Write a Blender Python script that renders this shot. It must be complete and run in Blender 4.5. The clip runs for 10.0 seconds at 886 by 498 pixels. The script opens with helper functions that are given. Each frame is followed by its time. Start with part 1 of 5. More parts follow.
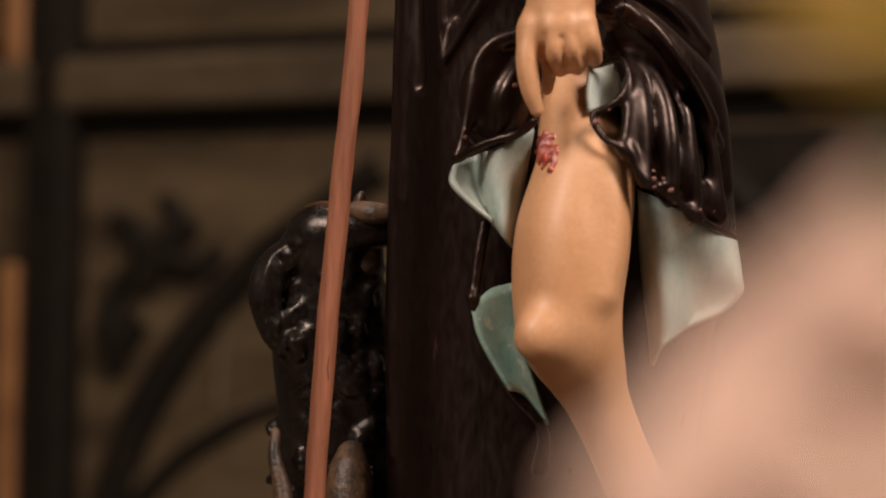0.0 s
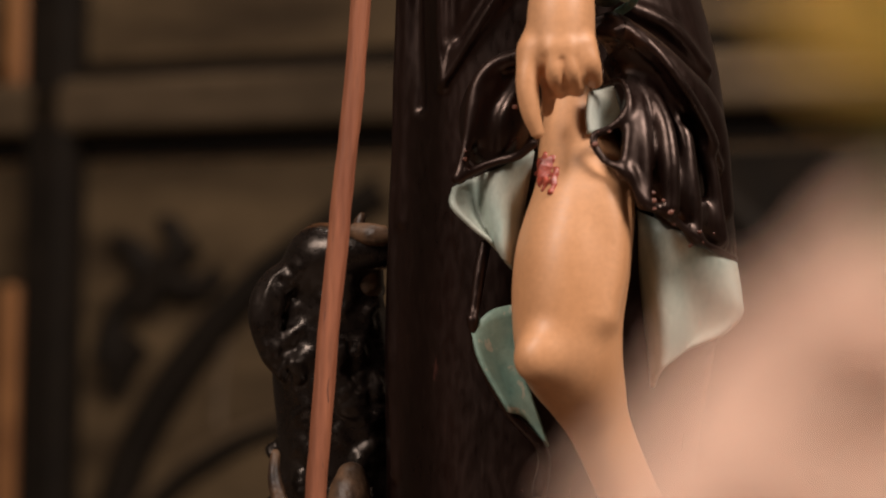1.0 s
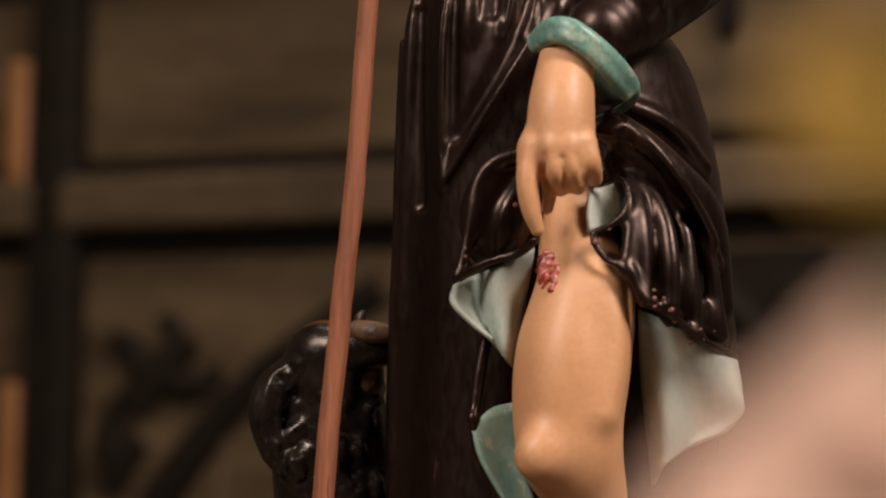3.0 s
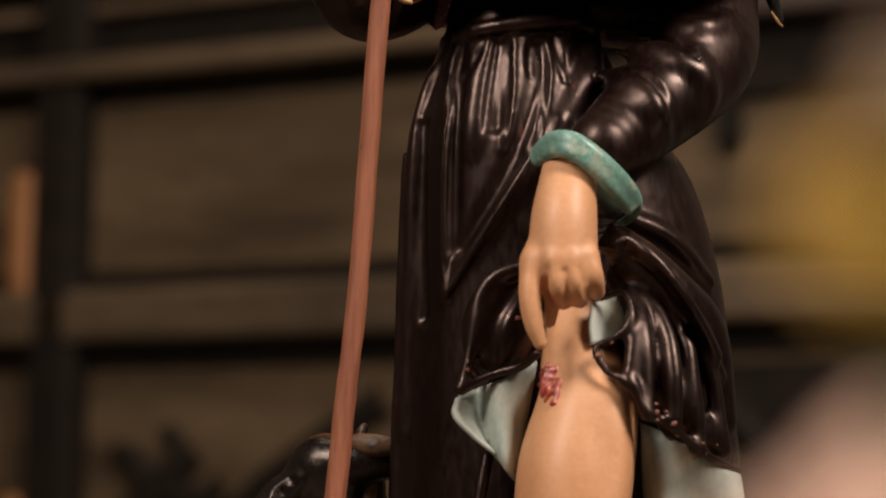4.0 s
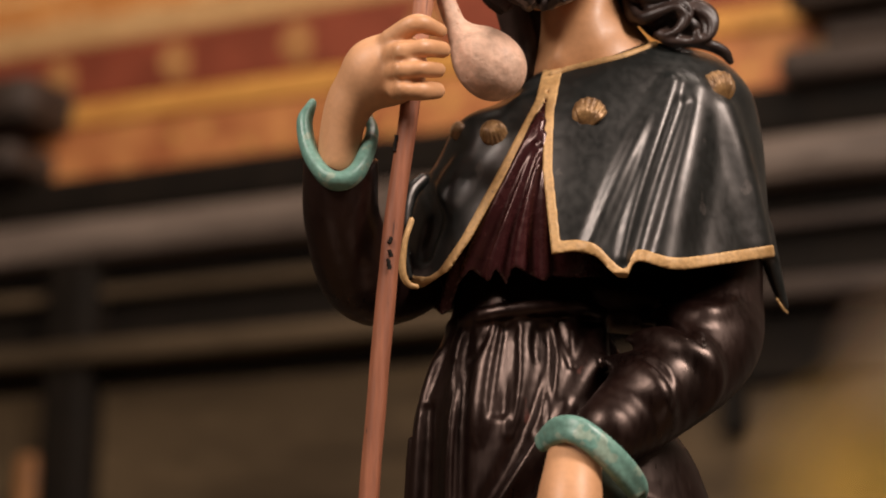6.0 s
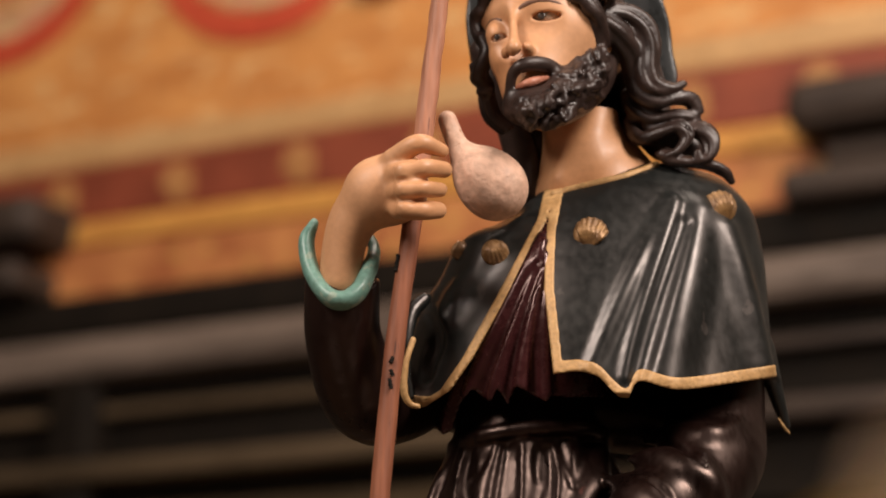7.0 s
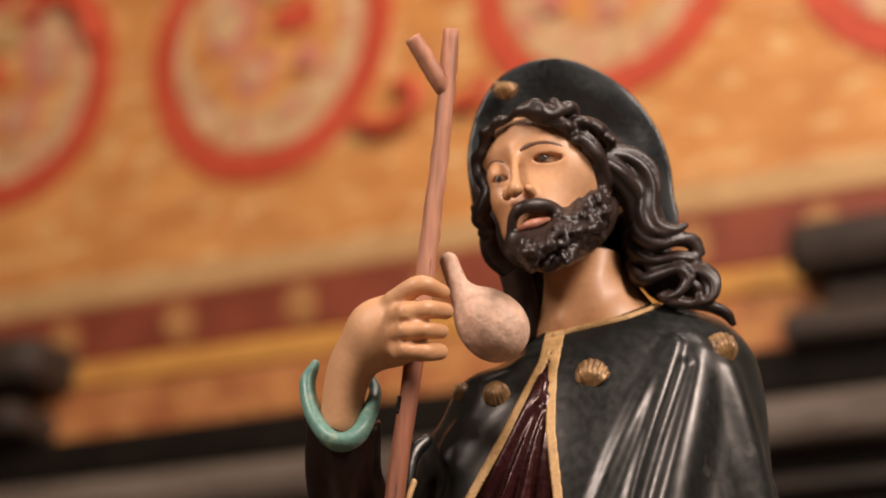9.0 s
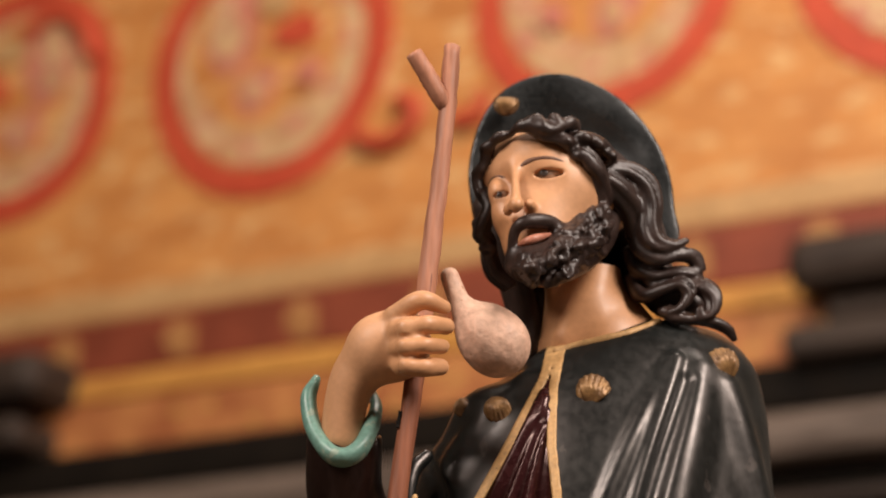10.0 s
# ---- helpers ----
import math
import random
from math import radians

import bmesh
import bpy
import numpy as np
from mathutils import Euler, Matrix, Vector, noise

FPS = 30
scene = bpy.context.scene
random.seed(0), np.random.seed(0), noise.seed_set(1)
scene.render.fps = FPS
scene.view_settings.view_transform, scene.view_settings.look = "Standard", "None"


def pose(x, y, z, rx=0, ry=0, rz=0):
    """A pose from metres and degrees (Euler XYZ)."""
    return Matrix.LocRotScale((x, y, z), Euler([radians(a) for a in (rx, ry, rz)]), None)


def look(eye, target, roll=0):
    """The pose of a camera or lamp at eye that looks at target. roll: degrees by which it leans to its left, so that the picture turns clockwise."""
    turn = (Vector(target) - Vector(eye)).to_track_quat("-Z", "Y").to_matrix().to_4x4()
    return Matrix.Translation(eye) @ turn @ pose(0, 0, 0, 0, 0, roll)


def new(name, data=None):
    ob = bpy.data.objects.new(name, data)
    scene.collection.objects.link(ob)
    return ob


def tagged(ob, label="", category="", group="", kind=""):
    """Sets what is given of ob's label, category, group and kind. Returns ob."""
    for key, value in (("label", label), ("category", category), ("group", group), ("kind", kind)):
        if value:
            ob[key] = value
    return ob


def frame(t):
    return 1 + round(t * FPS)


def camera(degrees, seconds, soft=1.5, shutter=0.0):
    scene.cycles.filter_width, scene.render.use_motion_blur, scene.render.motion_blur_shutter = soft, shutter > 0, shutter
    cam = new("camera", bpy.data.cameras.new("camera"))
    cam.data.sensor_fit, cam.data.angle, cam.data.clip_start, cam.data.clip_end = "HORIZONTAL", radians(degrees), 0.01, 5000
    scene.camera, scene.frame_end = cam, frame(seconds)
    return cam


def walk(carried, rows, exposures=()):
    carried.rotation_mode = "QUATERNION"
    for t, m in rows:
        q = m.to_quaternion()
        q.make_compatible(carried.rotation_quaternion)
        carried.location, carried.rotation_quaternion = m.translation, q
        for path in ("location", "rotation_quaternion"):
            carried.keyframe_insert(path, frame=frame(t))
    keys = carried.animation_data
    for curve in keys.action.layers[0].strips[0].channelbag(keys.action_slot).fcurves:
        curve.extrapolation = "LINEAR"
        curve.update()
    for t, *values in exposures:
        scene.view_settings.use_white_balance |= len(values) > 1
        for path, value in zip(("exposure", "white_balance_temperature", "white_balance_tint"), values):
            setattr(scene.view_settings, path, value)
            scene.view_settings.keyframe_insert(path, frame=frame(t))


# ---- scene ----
cam = camera(18.0, 10.0, soft=1.9)
EYE = 1.5
# the camera stands on a tripod and tilts up: seconds, turn about x, y, z
ROWS = [
    (0.0, 92.000, -1.000, 0.000),
    (0.5, 92.193, -1.010, 0.000),
    (1.0, 92.445, -1.020, 0.000),
    (1.5, 92.746, -1.020, 0.000),
    (2.0, 93.165, -1.030, 0.000),
    (3.5, 95.459, -1.080, 0.030),
    (4.0, 96.758, -1.170, 0.045),
    (4.5, 98.146, -1.280, 0.050),
    (5.0, 99.707, -1.380, 0.065),
    (5.5, 101.134, -1.450, 0.085),
    (6.0, 102.577, -1.520, 0.100),
    (7.5, 106.036, -1.600, 0.115),
    (8.0, 106.903, -1.610, 0.120),
    (8.5, 107.506, -1.630, 0.125),
    (9.0, 107.922, -1.640, 0.130),
    (9.5, 108.137, -1.650, 0.140),
    (10.0, 108.234, -1.660, 0.144),
]
walk(cam, [(t, pose(0, 0, EYE, rx, ry, rz)) for t, rx, ry, rz in ROWS], [(0.0, 0.0), (10.0, 0.0)])
cam.data.dof.use_dof = True
cam.data.dof.focus_distance = 1.96
cam.data.dof.aperture_fstop = 4.2

# ---- light: dim chapel, two unseen tall windows behind the camera and an added fill for the wall ----
world = bpy.data.worlds.new("world")
scene.world = world
world.use_nodes = True
world.node_tree.nodes["Background"].inputs[0].default_value = (1.0, 0.9, 0.8, 1)
world.node_tree.nodes["Background"].inputs[1].default_value = 0.015


def area(name, eye, target, sx, sy, power, colour):
    data = bpy.data.lights.new(name, "AREA")
    data.shape, data.size, data.size_y, data.energy, data.color = "RECTANGLE", sx, sy, power, colour
    ob = new(name, data)
    ob.matrix_world = look(eye, target)
    return ob


area("window_light_east", (2.3, -0.1, 4.5), (0.1, 2.2, 1.9), 1.0, 1.7, 205, (1.0, 0.86, 0.77))
area("window_light_west", (-2.2, -0.6, 4.4), (0.0, 2.2, 1.9), 1.0, 1.7, 145, (1.0, 0.86, 0.77))
# added fill without a source in the room, brightens the painted wall
area("wall_fill", (0.2, 2.7, 5.35), (0.2, 4.8, 2.9), 1.8, 0.75, 72, (1.0, 0.85, 0.74))


# ---- materials ----
def mat(name, colour, dark=None, rough=0.5, scale=40.0, spread=0.5, bump=0.1, fine=260.0, metal=0.0, coat=0.0, worn=None, worn_at=0.72, stretch=(1, 1, 1), spec=0.5, tint=None, grain=1.0, wave=0.0):
    """A painted or varnished surface: two scales of colour change, chips of a worn colour, fine relief."""
    m = bpy.data.materials.new(name)
    m.use_nodes = True
    nt = m.node_tree
    bsdf = nt.nodes["Principled BSDF"]
    dark = dark or tuple(c * 0.6 for c in colour)
    tc = nt.nodes.new("ShaderNodeTexCoord")
    mp = nt.nodes.new("ShaderNodeMapping")
    mp.inputs["Scale"].default_value = stretch
    nt.links.new(tc.outputs["Object"], mp.inputs["Vector"])
    big = nt.nodes.new("ShaderNodeTexNoise")
    big.inputs["Scale"].default_value, big.inputs["Detail"].default_value = scale, 6
    small = nt.nodes.new("ShaderNodeTexNoise")
    small.inputs["Scale"].default_value, small.inputs["Detail"].default_value = fine, 4
    ramp = nt.nodes.new("ShaderNodeValToRGB")
    ramp.color_ramp.elements[0].position, ramp.color_ramp.elements[1].position = 0.5 - spread / 2, 0.5 + spread / 2
    ramp.color_ramp.elements[0].color, ramp.color_ramp.elements[1].color = (*dark, 1), (*colour, 1)
    for n in (big, small):
        nt.links.new(mp.outputs["Vector"], n.inputs["Vector"])
    nt.links.new(big.outputs["Fac"], ramp.inputs["Fac"])
    last = ramp.outputs["Color"]
    if worn:
        chips = nt.nodes.new("ShaderNodeTexNoise")
        chips.inputs["Scale"].default_value, chips.inputs["Detail"].default_value = scale * 2.3, 9
        nt.links.new(mp.outputs["Vector"], chips.inputs["Vector"])
        cut = nt.nodes.new("ShaderNodeValToRGB")
        cut.color_ramp.elements[0].position, cut.color_ramp.elements[1].position = worn_at, worn_at + 0.03
        nt.links.new(chips.outputs["Fac"], cut.inputs["Fac"])
        mix = nt.nodes.new("ShaderNodeMixRGB")
        mix.inputs[2].default_value = (*worn, 1)
        nt.links.new(cut.outputs["Color"], mix.inputs[0])
        nt.links.new(last, mix.inputs[1])
        last = mix.outputs["Color"]
    speck = nt.nodes.new("ShaderNodeMapRange")
    speck.inputs["From Min"].default_value, speck.inputs["From Max"].default_value = 0.3, 0.7
    speck.inputs["To Min"].default_value, speck.inputs["To Max"].default_value = 1 - 0.2 * grain, 1 + 0.14 * grain
    nt.links.new(small.outputs["Fac"], speck.inputs["Value"])
    grime = nt.nodes.new("ShaderNodeVectorMath")
    grime.operation = "SCALE"
    nt.links.new(last, grime.inputs[0])
    nt.links.new(speck.outputs["Result"], grime.inputs["Scale"])
    nt.links.new(grime.outputs["Vector"], bsdf.inputs["Base Color"])
    gloss = nt.nodes.new("ShaderNodeMapRange")
    gloss.inputs["To Min"].default_value, gloss.inputs["To Max"].default_value = max(rough - 0.1, 0.05), rough + 0.12
    both = nt.nodes.new("ShaderNodeMath")
    both.operation = "MULTIPLY_ADD"
    both.inputs[1].default_value = 0.55
    nt.links.new(small.outputs["Fac"], both.inputs[0])
    half = nt.nodes.new("ShaderNodeMath")
    half.operation = "MULTIPLY"
    half.inputs[1].default_value = 0.45
    nt.links.new(big.outputs["Fac"], half.inputs[0])
    nt.links.new(half.outputs["Value"], both.inputs[2])
    gloss.inputs["From Min"].default_value, gloss.inputs["From Max"].default_value = 0.3, 0.7
    nt.links.new(both.outputs["Value"], gloss.inputs["Value"])
    nt.links.new(gloss.outputs["Result"], bsdf.inputs["Roughness"])
    bsdf.inputs["Metallic"].default_value = metal
    bsdf.inputs["Specular IOR Level"].default_value = spec
    if tint:
        bsdf.inputs["Specular Tint"].default_value = (*tint, 1)
    bsdf.inputs["Coat Weight"].default_value = coat
    bsdf.inputs["Coat Roughness"].default_value = 0.22
    if bump:
        b = nt.nodes.new("ShaderNodeBump")
        b.inputs["Strength"].default_value, b.inputs["Distance"].default_value = bump, 0.002
        nt.links.new(small.outputs["Fac"], b.inputs["Height"])
        nt.links.new(b.outputs["Normal"], bsdf.inputs["Normal"])
        if wave:
            hand = nt.nodes.new("ShaderNodeTexNoise")
            hand.inputs["Scale"].default_value, hand.inputs["Detail"].default_value = 34, 2
            nt.links.new(tc.outputs["Object"], hand.inputs["Vector"])
            w = nt.nodes.new("ShaderNodeBump")
            w.inputs["Strength"].default_value, w.inputs["Distance"].default_value = wave, 0.004
            nt.links.new(hand.outputs["Fac"], w.inputs["Height"])
            nt.links.new(w.outputs["Normal"], b.inputs["Normal"])
    return m


ROBE = mat("robe_varnish", (0.0100, 0.0037, 0.0028), (0.0022, 0.0011, 0.0009), 0.33, 16, 0.5, 0.05, 150, stretch=(1.6, 1.6, 0.5), worn=(0.050, 0.017, 0.013), worn_at=0.71, spec=0.52, tint=(1.0, 0.73, 0.63), wave=0.12)
TUNIC = mat("maroon_varnish", (0.052, 0.013, 0.014), (0.014, 0.004, 0.004), 0.24, 18, 0.6, 0.06, 200, spec=0.5, tint=(1.0, 0.75, 0.7), wave=0.12)
CAPE = mat("cape_paint", (0.013, 0.0155, 0.0148), (0.004, 0.0052, 0.0050), 0.37, 22, 0.5, 0.04, 170, stretch=(1, 1, 0.8), worn=(0.034, 0.030, 0.027), worn_at=0.69, spec=0.55, tint=(1.0, 0.88, 0.82), wave=0.16, coat=0.22)
HAT = mat("hat_paint", (0.012, 0.0135, 0.0135), (0.005, 0.006, 0.006), 0.40, 16, 0.6, 0.04, 320, wave=0.12)
SKIN = mat("flesh_paint", (0.66, 0.355, 0.185), (0.53, 0.25, 0.108), 0.48, 13, 0.8, 0.025, 260, coat=0.04, grain=0.3, worn=(0.60, 0.30, 0.13), worn_at=0.70, wave=0.05)
HAIR = mat("hair_paint", (0.052, 0.029, 0.022), (0.012, 0.007, 0.006), 0.40, 60, 0.6, 0.12, 500, wave=0.0)
GILT = mat("gilt_trim", (0.60, 0.37, 0.16), (0.40, 0.22, 0.08), 0.5, 60, 0.6, 0.25, 300, metal=0.1, worn=(0.10, 0.05, 0.03), worn_at=0.72, wave=0.2)
SHELL = mat("shell_gilt", (0.36, 0.20, 0.075), (0.10, 0.05, 0.025), 0.38, 120, 0.5, 0.2, 600, metal=0.3)
LINING = mat("lining_paint", (0.52, 0.50, 0.42), (0.26, 0.35, 0.31), 0.48, 30, 0.6, 0.12, 250, stretch=(1.5, 1, 0.75), grain=0.5, worn=(0.52, 0.24, 0.16), worn_at=0.70, wave=0.2)
LININGT = mat("green_lining_paint", (0.33, 0.42, 0.33), (0.14, 0.28, 0.24), 0.48, 34, 0.5, 0.12, 250, grain=0.5, worn=(0.45, 0.44, 0.34), worn_at=0.60, wave=0.2)
TEAL = mat("cuff_paint", (0.20, 0.36, 0.29), (0.10, 0.23, 0.19), 0.40, 34, 0.5, 0.15, 250, coat=0.1, worn=(0.27, 0.36, 0.28), worn_at=0.56, wave=0.2)
# darkened cuff green: the shading inside the cuffs is in this colour
INNER_SHADE = mat("shaded_inner_cuff", (0.055, 0.075, 0.05), (0.03, 0.04, 0.03), 0.5, 30, 0.6, 0.1)
CHIP = mat("bare_chip", (0.22, 0.085, 0.055), (0.10, 0.035, 0.025), 0.4, 160, 0.5, 0.4, 420)
LIPS = mat("lip_paint", (0.50, 0.205, 0.13), (0.38, 0.14, 0.085), 0.4, 80, 0.6, 0.05)
BROW = mat("brow_paint", (0.17, 0.078, 0.042), (0.09, 0.04, 0.024), 0.45, 90, 0.6, 0.2, 500)
EYEW = mat("eye_paint", (0.60, 0.47, 0.37), (0.44, 0.33, 0.25), 0.25, 80, 0.6, 0.0)
IRIS = mat("iris_paint", (0.075, 0.055, 0.045), (0.03, 0.025, 0.022), 0.15, 80, 0.6, 0.0)
WOUND = mat("wound_paint", (0.50, 0.09, 0.05), (0.20, 0.035, 0.025), 0.16, 160, 0.5, 0.5, 420, coat=0.6)
STAFF = mat("staff_wood", (0.34, 0.125, 0.062), (0.20, 0.068, 0.036), 0.6, 120, 0.5, 0.4, 260, stretch=(1, 1, 0.1), worn=(0.10, 0.04, 0.025), worn_at=0.66, spec=0.35)
# paler copy of the staff wood, for its upper end and fork
PALESTAFF = mat("pale_staff_wood", (0.52, 0.235, 0.14), (0.34, 0.14, 0.08), 0.55, 120, 0.6, 0.35, 260, stretch=(1, 1, 0.1), worn=(0.20, 0.08, 0.05), worn_at=0.70, spec=0.4)
GOURD = mat("gourd_paint", (0.72, 0.48, 0.35), (0.60, 0.36, 0.25), 0.6, 60, 0.5, 0.6, 150, worn=(0.50, 0.27, 0.17), worn_at=0.68, wave=0.2)
FUR = mat("fur_paint", (0.014, 0.010, 0.008), (0.003, 0.002, 0.002), 0.30, 40, 0.6, 0.15, 300, spec=0.42, tint=(1.0, 0.85, 0.75))
TAN = mat("tan_fur_paint", (0.15, 0.080, 0.040), (0.022, 0.013, 0.009), 0.45, 60, 0.4, 0.4, 300)
PANEL = mat("oak_panel", (0.116, 0.077, 0.039), (0.034, 0.022, 0.012), 0.55, 7, 0.5, 0.2, 60, stretch=(0.35, 1, 2.4), spec=0.25)
RAIL = mat("oak_rail", (0.124, 0.083, 0.046), (0.040, 0.027, 0.015), 0.5, 9, 0.5, 0.2, 60, stretch=(0.3, 1, 2), spec=0.35)
# near-black of the real carvings, also used for strips that paint in shade
CARVE_SHADE = mat("dark_carving_and_shade", (0.013, 0.0085, 0.005), (0.005, 0.0035, 0.0022), 0.7, 20, 0.6, 0.2, 150, spec=0.15)
# the capitals' own brown, also the shaded colour of the east rail and fillet
CAPITAL_SHADE = mat("brown_capital_and_shade", (0.064, 0.043, 0.031), (0.020, 0.013, 0.010), 0.5, 12, 0.5, 0.2, 120, stretch=(0.5, 1, 3), spec=0.35)
CORNICE = mat("grey_cornice", (0.25, 0.19, 0.15), (0.078, 0.057, 0.045), 0.4, 10, 0.45, 0.1, 60, stretch=(0.5, 1, 4))
STRIPGILT = mat("dull_gilt", (0.34, 0.15, 0.05), (0.18, 0.075, 0.028), 0.45, 14, 0.6, 0.2, 120)
ORANGE = mat("orange_frieze", (0.58, 0.24, 0.075), (0.32, 0.09, 0.03), 0.55, 16, 0.35, 0.1, 120, worn=(0.60, 0.33, 0.08), worn_at=0.63)
GOLDBAND = mat("gold_band", (0.72, 0.36, 0.075), (0.52, 0.22, 0.05), 0.5, 10, 0.6, 0.1, 120)
REDBAND = mat("red_band", (0.29, 0.062, 0.025), (0.17, 0.034, 0.015), 0.55, 14, 0.5, 0.1, 120)
ROSETTE = mat("dull_rosette", (0.50, 0.25, 0.085), (0.34, 0.14, 0.045), 0.5, 30, 0.6, 0.1, 120)
BEIGE = mat("beige_line", (0.60, 0.36, 0.155), (0.48, 0.26, 0.10), 0.55, 9, 0.6, 0.1, 120)
OCHRE = mat("ochre_wall", (0.70, 0.31, 0.085), (0.50, 0.185, 0.045), 0.6, 11, 0.36, 0.15, 80, stretch=(0.7, 1, 1.8), worn=(0.72, 0.42, 0.17), worn_at=0.57)
RING = mat("red_scroll", (0.60, 0.085, 0.030), (0.46, 0.055, 0.022), 0.6, 10, 0.6, 0.1, 80)
PALE = mat("pale_medallion", (0.70, 0.47, 0.25), (0.48, 0.23, 0.09), 0.6, 16, 0.4, 0.1, 60, worn=(0.55, 0.20, 0.13), worn_at=0.56)
PINKP = mat("pink_figure", (0.62, 0.25, 0.17), (0.48, 0.13, 0.08), 0.6, 24, 0.5, 0.1, 80)
PLASTER = mat("plain_plaster", (0.10, 0.08, 0.06), (0.07, 0.056, 0.042), 0.8, 2, 0.6, 0.1, 40)
FLOORM = mat("stone_floor", (0.12, 0.10, 0.08), (0.07, 0.055, 0.045), 0.5, 3, 0.6, 0.1, 40)
ALTAR = mat("altar_wood", (0.13, 0.085, 0.05), (0.07, 0.045, 0.028), 0.35, 5, 0.6, 0.05, 40)
PLINTH = mat("plinth_paint", (0.06, 0.045, 0.03), (0.03, 0.02, 0.015), 0.4, 12, 0.6, 0.1, 120)
PEACH = mat("peach_petal", (0.92, 0.68, 0.54), (0.88, 0.60, 0.46), 0.6, 30, 0.6, 0.1, 200)
YELLOW = mat("yellow_petal", (0.62, 0.38, 0.05), (0.50, 0.29, 0.03), 0.6, 30, 0.6, 0.1, 200)
CREAM = mat("cream_petal", (0.62, 0.42, 0.26), (0.50, 0.33, 0.20), 0.6, 30, 0.6, 0.1, 200)
STEM = mat("green_stem", (0.06, 0.12, 0.03), (0.03, 0.07, 0.02), 0.5, 30)
VASE = mat("brass_vase", (0.50, 0.32, 0.10), (0.35, 0.2, 0.06), 0.3, 20, metal=0.9)


# ---- modelling helpers ----
def part(name, bm, material, parent=None, label=""):
    """Links a bmesh as one mesh object, under a thing or part if one is given."""
    data = bpy.data.meshes.new(name)
    bm.to_mesh(data)
    bm.free()
    data.materials.append(material)
    ob = new(name, data)
    if parent:
        ob.parent = parent
    if label:
        ob["label"] = label
    return ob


def slab(x0, x1, y0, y1, z0, z1, bevel=0.004, bm=None):
    bm = bm or bmesh.new()
    made = bmesh.ops.create_cube(bm, size=1, matrix=Matrix.LocRotScale(((x0 + x1) / 2, (y0 + y1) / 2, (z0 + z1) / 2), None, (x1 - x0, y1 - y0, z1 - z0)))
    if bevel:
        edges = {e for v in made["verts"] for e in v.link_edges}
        bmesh.ops.bevel(bm, geom=list(edges), offset=bevel, segments=2, affect="EDGES", profile=0.5)
    return bm


def bend(points, n=5):
    """A smooth run of points through the given ones (any number of columns)."""
    p = np.array(points, float)
    if len(p) < 3:
        s = np.linspace(0, 1, n + 1)[:, None]
        return p[0] * (1 - s) + p[-1] * s
    q = np.vstack([2 * p[0] - p[1], p, 2 * p[-1] - p[-2]])
    out = []
    for i in range(1, len(q) - 2):
        for s in np.arange(n) / n:
            a, b, c, d = q[i - 1], q[i], q[i + 1], q[i + 2]
            out.append(0.5 * (2 * b + (c - a) * s + (2 * a - 5 * b + 4 * c - d) * s * s + (3 * b - a - 3 * c + d) * s ** 3))
    out.append(p[-1])
    return np.array(out)


FRONT = np.array((0.0, -2.0, 0.22))  # where a viewer of the figure stands, from its base


